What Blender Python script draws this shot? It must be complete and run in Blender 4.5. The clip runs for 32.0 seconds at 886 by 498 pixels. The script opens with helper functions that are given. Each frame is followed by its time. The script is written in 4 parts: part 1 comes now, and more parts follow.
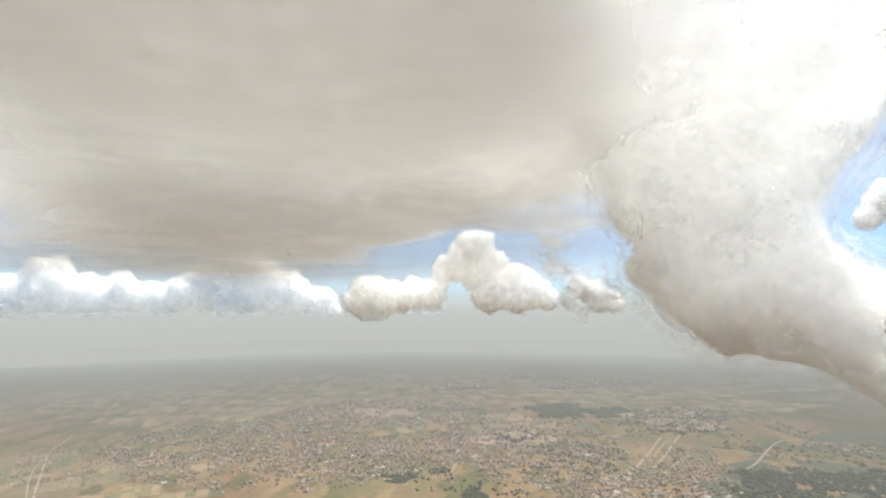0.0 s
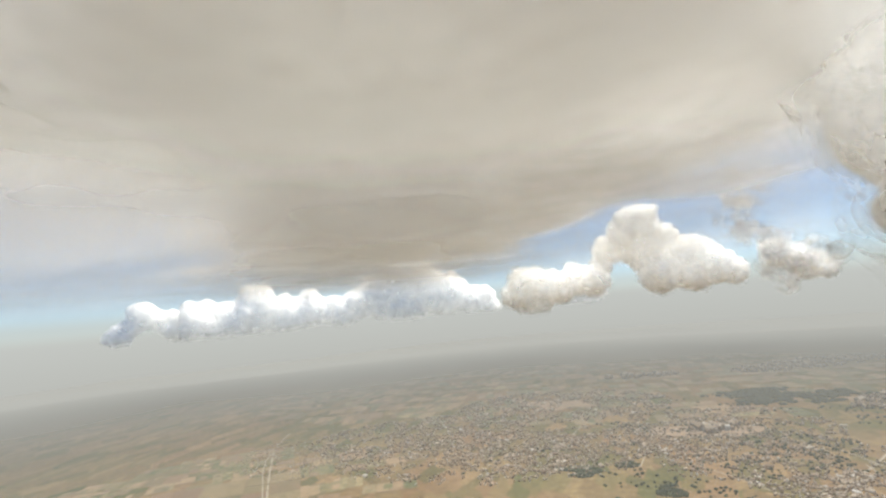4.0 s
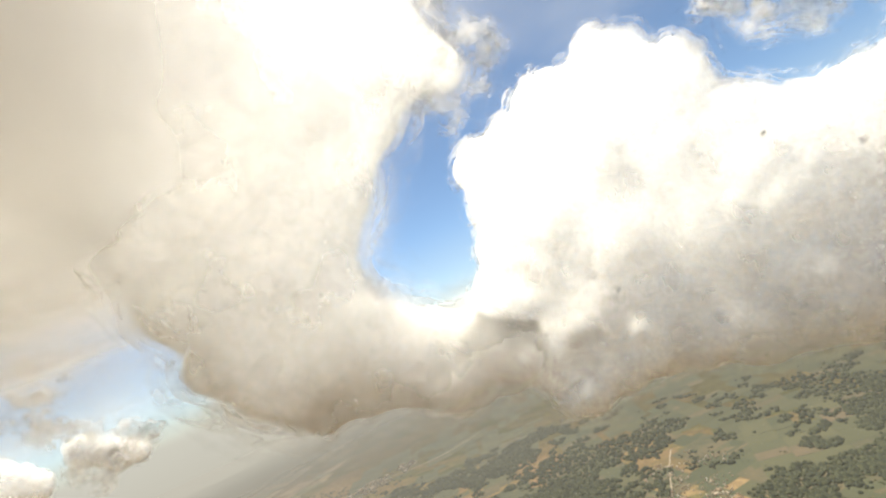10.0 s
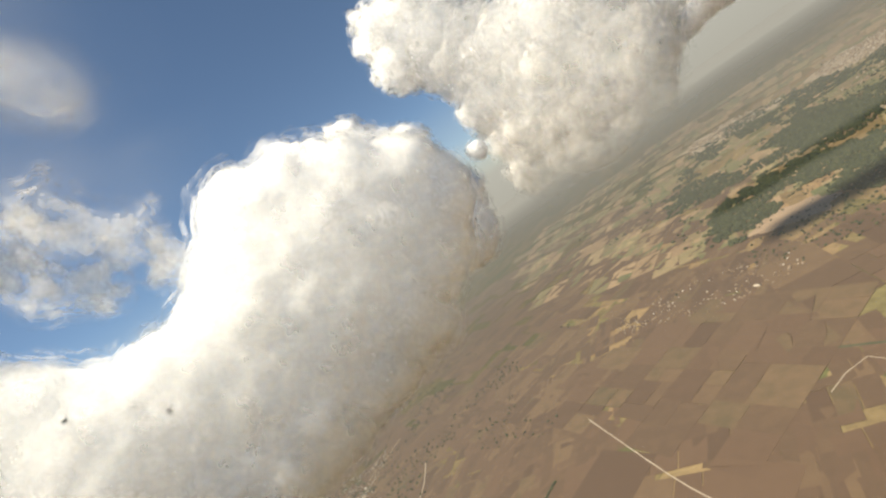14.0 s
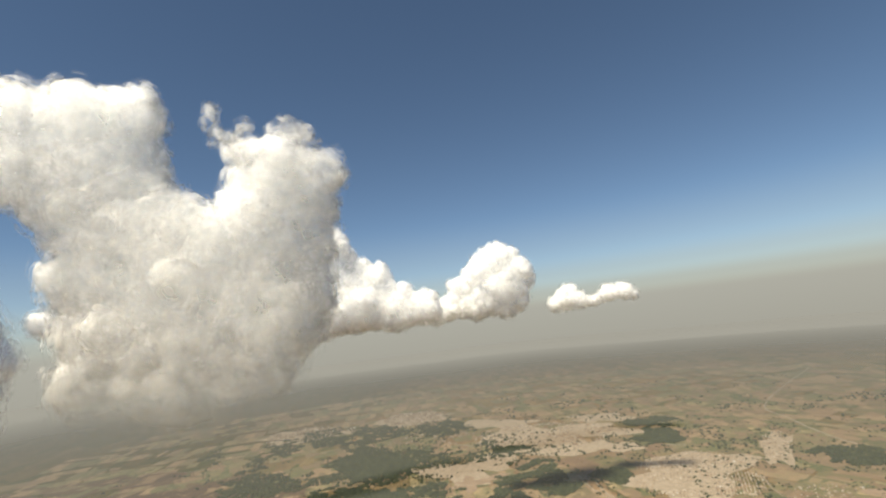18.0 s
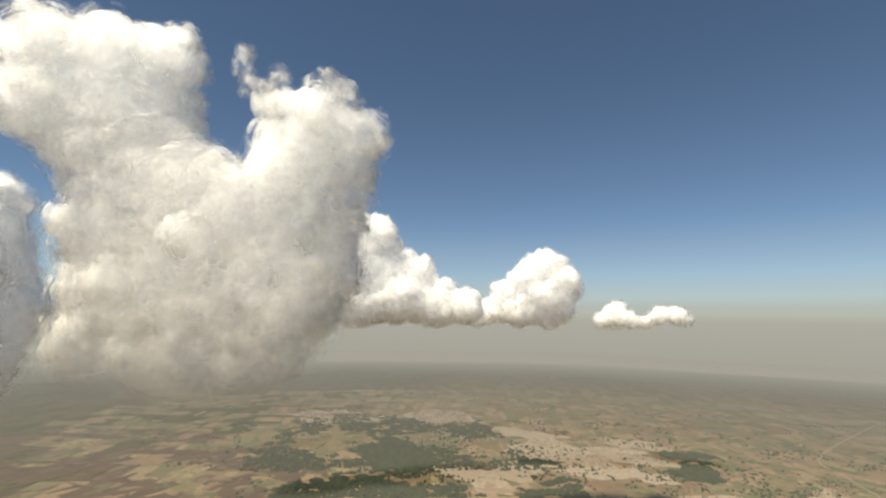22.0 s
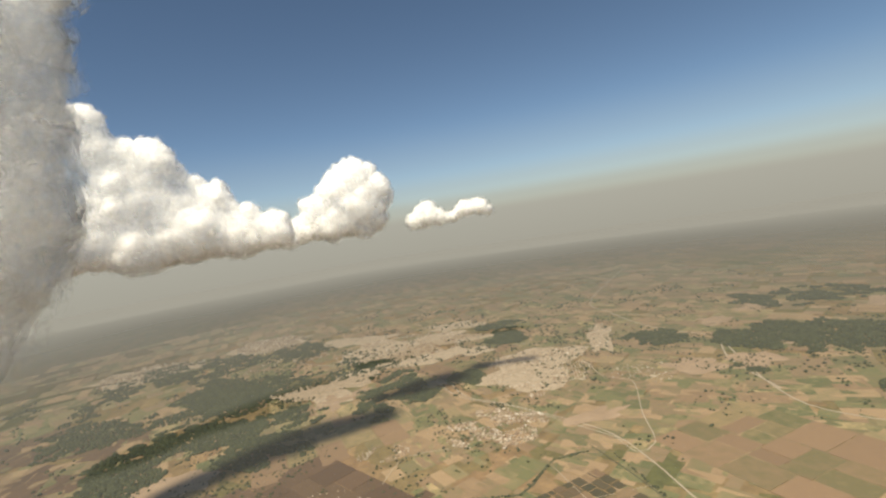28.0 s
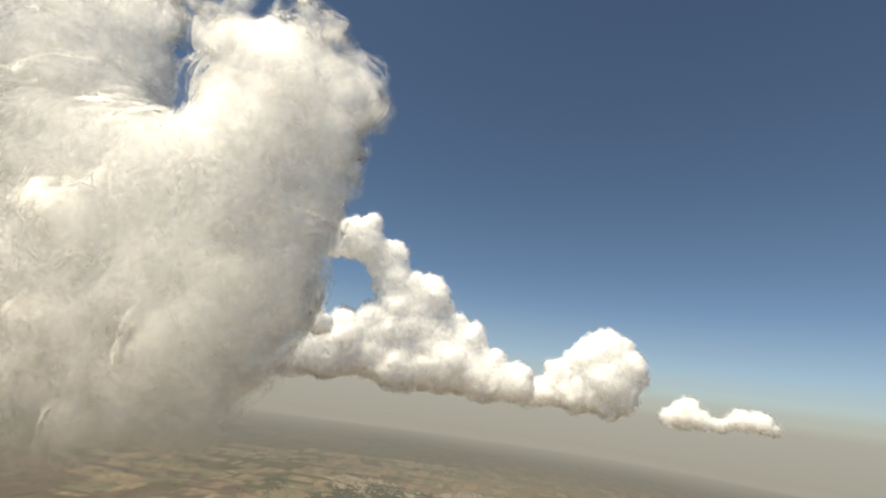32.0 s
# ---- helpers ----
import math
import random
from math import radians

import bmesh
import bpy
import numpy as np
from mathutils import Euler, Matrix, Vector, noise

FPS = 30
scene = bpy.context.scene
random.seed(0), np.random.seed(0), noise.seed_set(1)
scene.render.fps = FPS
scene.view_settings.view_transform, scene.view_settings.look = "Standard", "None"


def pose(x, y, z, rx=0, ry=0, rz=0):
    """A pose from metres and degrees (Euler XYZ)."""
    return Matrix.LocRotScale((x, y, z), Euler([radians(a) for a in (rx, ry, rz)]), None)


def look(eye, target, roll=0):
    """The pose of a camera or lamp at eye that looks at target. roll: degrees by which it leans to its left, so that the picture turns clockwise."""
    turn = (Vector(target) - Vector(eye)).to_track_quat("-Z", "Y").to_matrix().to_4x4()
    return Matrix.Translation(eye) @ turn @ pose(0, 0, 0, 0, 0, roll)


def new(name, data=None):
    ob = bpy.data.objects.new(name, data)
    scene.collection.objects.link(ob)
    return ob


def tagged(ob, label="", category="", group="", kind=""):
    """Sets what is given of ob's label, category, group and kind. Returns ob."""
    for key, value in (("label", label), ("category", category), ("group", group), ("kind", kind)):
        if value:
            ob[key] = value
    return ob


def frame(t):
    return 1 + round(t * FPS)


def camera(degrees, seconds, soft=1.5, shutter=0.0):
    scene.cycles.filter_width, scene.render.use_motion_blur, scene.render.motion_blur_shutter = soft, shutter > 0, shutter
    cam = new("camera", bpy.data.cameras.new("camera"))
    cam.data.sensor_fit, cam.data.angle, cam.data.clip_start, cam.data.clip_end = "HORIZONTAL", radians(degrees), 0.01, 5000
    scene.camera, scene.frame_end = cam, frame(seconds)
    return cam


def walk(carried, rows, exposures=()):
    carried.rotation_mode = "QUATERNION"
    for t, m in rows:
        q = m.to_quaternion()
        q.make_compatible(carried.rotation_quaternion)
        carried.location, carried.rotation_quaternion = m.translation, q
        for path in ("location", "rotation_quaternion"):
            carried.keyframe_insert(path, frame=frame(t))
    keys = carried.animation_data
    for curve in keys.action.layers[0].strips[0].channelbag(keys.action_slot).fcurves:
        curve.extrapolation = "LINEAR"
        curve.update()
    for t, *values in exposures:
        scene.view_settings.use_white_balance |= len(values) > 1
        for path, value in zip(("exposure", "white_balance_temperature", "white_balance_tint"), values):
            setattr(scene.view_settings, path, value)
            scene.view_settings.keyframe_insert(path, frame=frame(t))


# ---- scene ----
cam = camera(84.0, 32.0, soft=2.4)
# seconds, x, y, z, heading (left of +y), climb of the view, bank
PATH = [
    (0.0, -0.02, 0.96, 360.0, -4.50, 7.19, -0.03),
    (0.5, -0.13, 2.88, 360.0, -2.00, 7.93, 2.90),
    (1.0, -0.25, 4.80, 360.0, -2.37, 7.72, 10.38),
    (1.5, -0.50, 6.71, 360.0, 2.61, 6.50, 8.27),
    (2.0, -0.85, 8.60, 360.0, 4.27, 10.68, 9.28),
    (2.5, -1.27, 10.48, 360.0, 6.69, 10.01, 7.72),
    (3.0, -1.79, 12.33, 360.0, 9.39, 9.34, 6.87),
    (3.5, -2.42, 14.15, 360.0, 12.91, 6.15, -0.37),
    (5.5, -4.32, 21.60, 360.0, 4.05, 10.62, -18.03),
    (6.0, -4.47, 23.52, 360.0, -2.09, 10.20, -22.94),
    (6.5, -4.31, 25.43, 360.0, -12.06, 10.59, -25.60),
    (7.0, -3.85, 27.30, 360.0, -20.49, 9.83, -28.58),
    (7.5, -3.11, 29.07, 360.0, -28.54, 7.55, -30.31),
    (8.0, -2.14, 30.73, 360.0, -35.43, 3.60, -25.77),
    (8.5, -1.00, 32.28, 360.0, -40.48, 3.31, -20.86),
    (9.0, 0.28, 33.72, 360.0, -45.78, 4.33, -20.95),
    (9.5, 1.69, 35.02, 360.0, -50.88, 7.32, -23.88),
    (10.0, 3.29, 36.09, 360.0, -60.58, 8.53, -23.43),
    (10.5, 5.05, 36.86, 360.0, -69.99, 10.30, -19.34),
    (11.0, 6.86, 37.51, 360.0, -72.45, 14.59, -24.95),
    (11.5, 8.74, 37.93, 360.0, -79.80, 11.38, -30.38),
    (12.0, 10.66, 37.97, 360.0, -92.22, 3.82, -39.39),
    (12.5, 12.55, 37.61, 360.0, -103.29, 3.21, -41.65),
    (13.0, 14.35, 36.94, 360.0, -111.38, 0.40, -37.74),
    (13.5, 16.01, 35.98, 360.0, -120.61, -2.08, -36.80),
    (14.0, 17.41, 34.66, 360.0, -134.62, -3.29, -37.09),
    (14.5, 18.54, 33.10, 360.0, -143.21, -2.92, -20.27),
    (16.5, 21.59, 26.07, 360.0, -162.89, 6.77, -29.89),
    (17.0, 21.84, 24.17, 360.0, -172.58, 7.09, -27.61),
    (17.5, 21.82, 22.24, 360.0, -179.84, 6.87, -23.38),
    (18.0, 21.64, 20.33, 360.0, -183.10, 8.07, -6.67),
    (18.5, 21.43, 18.42, 360.0, -183.93, 11.05, -10.08),
    (19.0, 21.25, 16.50, 360.0, -182.38, 12.58, -8.33),
    (19.5, 20.96, 14.60, 360.0, -186.99, 12.47, -6.26),
    (20.0, 20.61, 12.71, 360.0, -187.72, 12.06, -0.41),
    (20.5, 20.34, 10.80, 360.0, -184.51, 12.37, 9.26),
    (21.0, 20.21, 8.88, 360.0, -179.81, 11.45, 7.14),
    (21.5, 20.17, 6.96, 360.0, -178.44, 11.04, 3.52),
    (22.0, 20.15, 5.04, 360.0, -177.39, 8.24, 0.87),
    (22.5, 20.23, 3.11, 360.0, -174.16, 8.37, 0.32),
    (23.0, 20.36, 1.19, 360.0, -173.62, 7.67, -1.35),
    (23.5, 20.47, -0.73, 360.0, -174.19, 9.85, -0.97),
    (24.0, 20.64, -2.64, 360.0, -171.42, 11.25, -4.36),
    (24.5, 20.79, -4.56, 360.0, -173.44, 15.40, -2.98),
    (25.0, 20.97, -6.48, 360.0, -171.46, 2.32, -13.34),
    (25.5, 21.08, -8.40, 360.0, -173.76, -1.61, -22.28),
    (26.0, 20.84, -10.30, 360.0, -186.04, -7.63, -23.18),
    (26.5, 20.46, -12.19, 360.0, -187.64, -7.69, -20.17),
    (28.5, 17.51, -19.26, 360.0, -206.23, -0.71, 0.22),
    (29.0, 16.52, -20.91, 360.0, -206.26, 2.98, 13.97),
    (29.5, 15.70, -22.65, 360.0, -198.80, 4.89, 20.20),
    (30.0, 15.18, -24.50, 360.0, -189.59, 7.46, 21.30),
    (30.5, 14.90, -26.40, 360.0, -183.66, 10.80, 16.93),
    (31.0, 14.82, -28.32, 360.0, -177.74, 13.68, 14.11),
    (31.5, 14.86, -30.25, 360.0, -175.92, 15.80, 10.01),
    (32.0, 15.08, -32.16, 360.0, -169.65, 15.72, 7.90),
]
walk(cam, [(t, pose(x, y, z, 90 + up, 0, yaw) @ pose(0, 0, 0, 0, 0, bank)) for t, x, y, z, yaw, up, bank in PATH],
     exposures=[(0, 1.2, 6600, 6), (5, 1.1, 6800, 6), (9, 1.2, 7250, 6), (11, 1.24, 7800, 6), (13, 1.04, 7750, 6), (16, 0.7, 7500, 5), (32, 0.64, 7800, 5)])
scene.cycles.transparent_max_bounces = 64
scene.cycles.max_bounces, scene.cycles.diffuse_bounces = 24, 12

# ---- light: one sun behind the broken clouds, hazy blue sky ----
SUN_AZ, SUN_EL = -40.0, 60.0                       # bearing left of +y, height, degrees
sun_way = Vector((-math.sin(radians(SUN_AZ)) * math.cos(radians(SUN_EL)),
                  math.cos(radians(SUN_AZ)) * math.cos(radians(SUN_EL)), math.sin(radians(SUN_EL))))
sun = new("sun", bpy.data.lights.new("sun", "SUN"))
sun.data.energy, sun.data.angle, sun.data.color = 4.3, radians(5.0), (1.0, 0.945, 0.85)
sun.matrix_world = look(sun_way * 1000, (0, 0, 0))

world = bpy.data.worlds.new("sky")
scene.world = world
world.use_nodes = True
wn, wl = world.node_tree.nodes, world.node_tree.links
wn.clear()
w_out, w_bg = wn.new("ShaderNodeOutputWorld"), wn.new("ShaderNodeBackground")
w_sky = wn.new("ShaderNodeTexSky")
w_sky.sky_type, w_sky.sun_disc = "NISHITA", False
w_sky.sun_elevation, w_sky.sun_rotation = radians(SUN_EL), radians(-SUN_AZ)
w_sky.altitude, w_sky.air_density, w_sky.dust_density, w_sky.ozone_density = 4000, 1.0, 0.15, 1.3
w_geo, w_sep, w_ramp, w_mix = (wn.new("ShaderNodeTexCoord"), wn.new("ShaderNodeSeparateXYZ"),
                               wn.new("ShaderNodeValToRGB"), wn.new("ShaderNodeMixRGB"))
wl.new(w_geo.outputs["Generated"], w_sep.inputs[0])
w_ramp.color_ramp.interpolation = "EASE"
w_ramp.color_ramp.elements[0].position, w_ramp.color_ramp.elements[0].color = 0.0, (1, 1, 1, 1)
w_ramp.color_ramp.elements[1].position, w_ramp.color_ramp.elements[1].color = 0.2, (0, 0, 0, 1)
for z, share in ((0.025, 0.82), (0.055, 0.5), (0.1, 0.2)):
    w_ramp.color_ramp.elements.new(z).color = (share, share, share, 1)
wl.new(w_sep.outputs["Z"], w_ramp.inputs[0])
wl.new(w_ramp.outputs[0], w_mix.inputs[0])
w_tint = wn.new("ShaderNodeMixRGB")                # clean upper air: a deeper blue
w_tint.blend_type, w_tint.inputs[0].default_value, w_tint.inputs[2].default_value = "MULTIPLY", 1.0, (0.88, 0.98, 1.05, 1)
wl.new(w_sky.outputs[0], w_tint.inputs[1])
wl.new(w_tint.outputs[0], w_mix.inputs[1])
# the haze layer along the horizon, paler at its top
w_low, w_haze = wn.new("ShaderNodeMapRange"), wn.new("ShaderNodeMixRGB")
w_low.inputs["From Min"].default_value, w_low.inputs["From Max"].default_value = -0.085, 0.0
wl.new(w_sep.outputs["Z"], w_low.inputs["Value"])
wl.new(w_low.outputs[0], w_haze.inputs[0])
w_haze.inputs[1].default_value, w_haze.inputs[2].default_value = (3.3, 3.35, 3.3, 1), (3.7, 3.82, 3.85, 1)
wl.new(w_haze.outputs[0], w_mix.inputs[2])
wl.new(w_mix.outputs[0], w_bg.inputs[0])
w_bg.inputs[1].default_value = 0.068
wl.new(w_bg.outputs[0], w_out.inputs[0])


# ---- materials ----
def material(name):
    m = bpy.data.materials.new(name)
    m.use_nodes = True
    nt = m.node_tree
    nt.nodes.clear()
    return m, nt.nodes, nt.links, nt.nodes.new("ShaderNodeOutputMaterial")


def noise_tex(n, l, vec, scale, detail=6.0, rough=0.55):
    t = n.new("ShaderNodeTexNoise")
    t.inputs["Scale"].default_value, t.inputs["Detail"].default_value, t.inputs["Roughness"].default_value = scale, detail, rough
    l.new(vec, t.inputs["Vector"])
    return t.outputs["Fac"]


def ramp(n, l, fac, stops):
    r = n.new("ShaderNodeValToRGB")
    els = r.color_ramp.elements
    els[0].position, els[0].color = stops[0][0], (*stops[0][1], 1)
    els[1].position, els[1].color = stops[-1][0], (*stops[-1][1], 1)
    for p, c in stops[1:-1]:
        els.new(p).color = (*c, 1)
    l.new(fac, r.inputs[0])
    return r.outputs[0]


def calc(n, l, op, a, b=0.0, clamp=False):
    m = n.new("ShaderNodeMath")
    m.operation, m.use_clamp = op, clamp
    for i, v in enumerate((a, b)):
        if isinstance(v, (int, float)):
            m.inputs[i].default_value = v
        else:
            l.new(v, m.inputs[i])
    return m.outputs[0]


def mist_material(name, grain, reach=0.0, tear=None, most=1.0, melt=None, thin=False):
    """Scattering droplets: white, light wraps round and passes through. tear: scale, detail, threshold and span of the torn gaps;
    melt: heights between which the droplets thin out; thin: opacity from the mesh."""
    m, n, l, out = material(name)
    geo = n.new("ShaderNodeNewGeometry")
    pos = geo.outputs["Position"]
    col = ramp(n, l, noise_tex(n, l, pos, grain, 5, 0.6), [(0.3, (0.955, 0.955, 0.955)), (0.7, (0.985, 0.985, 0.98))])
    if reach:                                        # light wanders some way through before it comes out
        lit = n.new("ShaderNodeBsdfPrincipled")
        l.new(col, lit.inputs["Base Color"])
        lit.inputs["Roughness"].default_value, lit.inputs["Specular IOR Level"].default_value = 1.0, 0.0
        lit.inputs["Subsurface Weight"].default_value, lit.inputs["Subsurface Scale"].default_value = 1.0, reach
        lit.inputs["Subsurface Radius"].default_value = (1, 1, 1)
    else:                                            # a thin sheet, lit from both sides
        dif, tra, lit = n.new("ShaderNodeBsdfDiffuse"), n.new("ShaderNodeBsdfTranslucent"), n.new("ShaderNodeMixShader")
        l.new(col, dif.inputs[0]), l.new(col, tra.inputs[0])
        lit.inputs[0].default_value = 0.5
        l.new(dif.outputs[0], lit.inputs[1]), l.new(tra.outputs[0], lit.inputs[2])
    clear = n.new("ShaderNodeBsdfTransparent")
    cover = most
    if tear:
        scale, detail, least, span = tear
        fade = n.new("ShaderNodeMapRange")
        fade.interpolation_type = "SMOOTHSTEP"
        fade.inputs["From Min"].default_value, fade.inputs["From Max"].default_value, fade.inputs["To Max"].default_value = least, least + span, most
        l.new(noise_tex(n, l, pos, scale, detail, 0.58), fade.inputs["Value"])
        cover = fade.outputs[0]
    if melt:
        sep, low = n.new("ShaderNodeSeparateXYZ"), n.new("ShaderNodeMapRange")
        l.new(pos, sep.inputs[0])
        low.interpolation_type = "SMOOTHSTEP"
        low.inputs["From Min"].default_value, low.inputs["From Max"].default_value = melt
        span = melt[1] - melt[0]
        drift = calc(n, l, "MULTIPLY", calc(n, l, "SUBTRACT", noise_tex(n, l, pos, 1.1 / span, 4, 0.6), 0.5), 0.8 * span)
        l.new(calc(n, l, "ADD", sep.outputs["Z"], drift), low.inputs["Value"])
        cover = calc(n, l, "MULTIPLY", low.outputs[0], cover)
    if thin:
        att = n.new("ShaderNodeAttribute")
        att.attribute_name = "thin"
        cover = calc(n, l, "MULTIPLY", att.outputs["Fac"], cover)
    if isinstance(cover, float):
        l.new(lit.outputs[0], out.inputs[0])
        return m
    mix = n.new("ShaderNodeMixShader")
    l.new(cover, mix.inputs[0]), l.new(clear.outputs[0], mix.inputs[1]), l.new(lit.outputs[0], mix.inputs[2])
    l.new(mix.outputs[0], out.inputs[0])
    return m


def cloud_set(name, depth, count, reach, melt=None, most=(0.5, 0.3), least=(0.3, 0.56), span=0.22, solid=1.0):
    """Materials of one sort of cloud: the heart, and its shells from dense to torn."""
    heart = mist_material(name + "_heart", 0.5 / depth, reach, None, solid, melt)
    shells = []
    for k in range(count):
        q = k / max(count - 1, 1)
        shells.append(mist_material(name + "_shell", 0.5 / depth, reach, (0.55 / depth, 6, least[0] + (least[1] - least[0]) * q, span),
                                    most[0] + (most[1] - most[0]) * q, melt))
    return heart, shells


NEAR = cloud_set("cloud_near", 2.6, 8, 120, (342, 370), (0.45, 0.25))
BRIGHT = cloud_set("cloud_bright", 4.5, 5, 300, (292, 352), (0.3, 0.12), (0.32, 0.55))
PLUME = cloud_set("cloud_plume", 9, 6, 300, (325, 362), (0.2, 0.07), (0.2, 0.5), 0.4)
FAR = cloud_set("cloud_far", 7, 3, 90, (338, 370), (0.35, 0.15))
ROW = cloud_set("cloud_row", 40, 2, 400, (290, 440), (0.3, 0.15), solid=0.92)
SHRED = cloud_set("cloud_shred", 5, 8, 60, None, (0.22, 0.18), (0.42, 0.5), 0.25)
TIPS = cloud_set("cloud_tips", 1.6, 6, 60, None, (0.3, 0.2), (0.38, 0.48), 0.25)
SOFT = cloud_set("cloud_soft", 14, 7, 120, None, (0.09, 0.05), (0.3, 0.42), 0.4)
LAYER = mist_material("cloud_layer", 0.01, 0.0, (0.012, 3, 0.12, 0.5), 1.0, None, True)


def ground_material():
    m, n, l, out = material("farmland")
    geo = n.new("ShaderNodeNewGeometry")
    pos = geo.outputs["Position"]
    warp = n.new("ShaderNodeMapping")
    warp.inputs["Scale"].default_value, warp.inputs["Rotation"].default_value = (1.0, 0.45, 0.0), (0, 0, 0.5)
    l.new(pos, warp.inputs[0])
    v1 = n.new("ShaderNodeTexVoronoi")
    v1.distance, v1.inputs["Scale"].default_value = "CHEBYCHEV", 0.022
    l.new(warp.outputs[0], v1.inputs["Vector"])
    sep = n.new("ShaderNodeSeparateColor")
    l.new(v1.outputs["Color"], sep.inputs[0])
    plots = ramp(n, l, sep.outputs[0], [(0.0, (0.216, 0.147, 0.087)), (0.3, (0.287, 0.196, 0.121)), (0.5, (0.108, 0.119, 0.054)),
                                        (0.65, (0.345, 0.239, 0.141)), (0.85, (0.086, 0.101, 0.046)), (1.0, (0.230, 0.161, 0.095))])
    big = ramp(n, l, noise_tex(n, l, pos, 0.0016, 4, 0.6), [(0.42, (0.245, 0.161, 0.106)), (0.58, (0.108, 0.119, 0.060))])
    fine = noise_tex(n, l, pos, 0.06, 6, 0.65)
    spl = n.new("ShaderNodeSeparateXYZ")
    l.new(pos, spl.inputs[0])
    east = n.new("ShaderNodeMapRange")               # greener, rougher land to the east, darkened as well in place of cloud shade
    east.inputs["From Min"].default_value, east.inputs["From Max"].default_value, east.inputs["To Max"].default_value = 900, 1200, 0.6
    l.new(calc(n, l, "ADD", spl.outputs["X"], calc(n, l, "ADD", calc(n, l, "MULTIPLY", spl.outputs["Y"], -0.25), calc(n, l, "MULTIPLY", noise_tex(n, l, pos, 0.004, 4), 300))), east.inputs["Value"])
    green = n.new("ShaderNodeMixRGB")
    green.inputs[2].default_value = (0.045, 0.052, 0.026, 1)
    mx = n.new("ShaderNodeMixRGB")
    mx.inputs[0].default_value = 0.35
    l.new(plots, mx.inputs[1]), l.new(big, mx.inputs[2])
    tint = n.new("ShaderNodeMixRGB")
    tint.blend_type, tint.inputs[0].default_value = "MULTIPLY", 0.8
    l.new(east.outputs[0], green.inputs[0]), l.new(mx.outputs[0], green.inputs[1])
    l.new(green.outputs[0], tint.inputs[1])
    l.new(ramp(n, l, fine, [(0.3, (0.6, 0.6, 0.6)), (0.7, (1.25, 1.2, 1.1))]), tint.inputs[2])
    bsdf = n.new("ShaderNodeBsdfDiffuse")
    l.new(tint.outputs[0], bsdf.inputs[0])
    l.new(bsdf.outputs[0], out.inputs[0])
    return m


def plain(name, stops, scale, random_by=""):
    """A dull surface of mottled colour; random_by 'object' or 'island' shifts it from piece to piece."""
    m, n, l, out = material(name)
    geo = n.new("ShaderNodeNewGeometry")
    fac = noise_tex(n, l, geo.outputs["Position"], scale, 6, 0.6)
    if random_by:
        src = n.new("ShaderNodeObjectInfo").outputs["Random"] if random_by == "object" else geo.outputs["Random Per Island"]
        fac = calc(n, l, "ADD", calc(n, l, "MULTIPLY", src, 0.75), calc(n, l, "MULTIPLY", fac, 0.25))
    bsdf = n.new("ShaderNodeBsdfPrincipled")
    bsdf.inputs["Roughness"].default_value = 0.9
    l.new(ramp(n, l, fac, stops), bsdf.inputs["Base Color"])
    l.new(bsdf.outputs[0], out.inputs[0])
    return m


FARMLAND = ground_material()
ROAD = plain("pale_road", [(0.3, (0.31, 0.255, 0.19)), (0.7, (0.40, 0.34, 0.27))], 0.05)
HOUSES = plain("house_walls_and_roofs", [(0.1, (0.22, 0.15, 0.10)), (0.45, (0.32, 0.24, 0.17)), (0.8, (0.48, 0.41, 0.33)), (0.97, (0.85, 0.84, 0.81))], 0.1, "island")
PLOT = plain("field_soil_and_crop", [(0.15, (0.180, 0.117, 0.072)), (0.45, (0.226, 0.146, 0.088)), (0.6, (0.127, 0.110, 0.053)),
                                     (0.75, (0.263, 0.191, 0.103)), (0.9, (0.090, 0.097, 0.041))], 0.05, "object")
STRIPS = plain("far_soil_and_crop", [(0.1, (0.196, 0.129, 0.077)), (0.3, (0.316, 0.220, 0.131)), (0.5, (0.127, 0.131, 0.058)), (0.65, (0.226, 0.153, 0.094)),
                                    (0.8, (0.090, 0.103, 0.044)), (0.92, (0.406, 0.300, 0.165))], 0.05, "island")
# MEADOW and MEADOW_PLOT: greens kept extra dark in place of eastern cloud shade
MEADOW = plain("rough_meadow", [(0.15, (0.05, 0.06, 0.03)), (0.45, (0.075, 0.075, 0.036)), (0.7, (0.04, 0.05, 0.024)), (0.9, (0.115, 0.09, 0.05))], 0.05, "island")
PLOUGHED = plain("ploughed_soil", [(0.15, (0.080, 0.048, 0.030)), (0.4, (0.112, 0.068, 0.042)), (0.6, (0.089, 0.055, 0.034)), (0.8, (0.136, 0.087, 0.050)), (0.95, (0.058, 0.050, 0.025))], 0.05, "island")
PLOUGHED_PLOT = plain("ploughed_plot", [(0.15, (0.080, 0.048, 0.030)), (0.4, (0.112, 0.068, 0.042)), (0.6, (0.089, 0.055, 0.034)), (0.8, (0.136, 0.087, 0.050)), (0.95, (0.058, 0.050, 0.025))], 0.05, "object")
MEADOW_PLOT = plain("meadow_plot", [(0.15, (0.055, 0.062, 0.03)), (0.45, (0.08, 0.08, 0.038)), (0.7, (0.045, 0.055, 0.026)), (0.9, (0.12, 0.09, 0.055))], 0.05, "object")
ORCHARD = plain("orchard_rows", [(0.1, (0.045, 0.042, 0.023)), (0.4, (0.083, 0.063, 0.036)), (0.6, (0.150, 0.095, 0.058)), (0.8, (0.210, 0.140, 0.081)), (0.95, (0.060, 0.063, 0.029))], 0.08, "object")
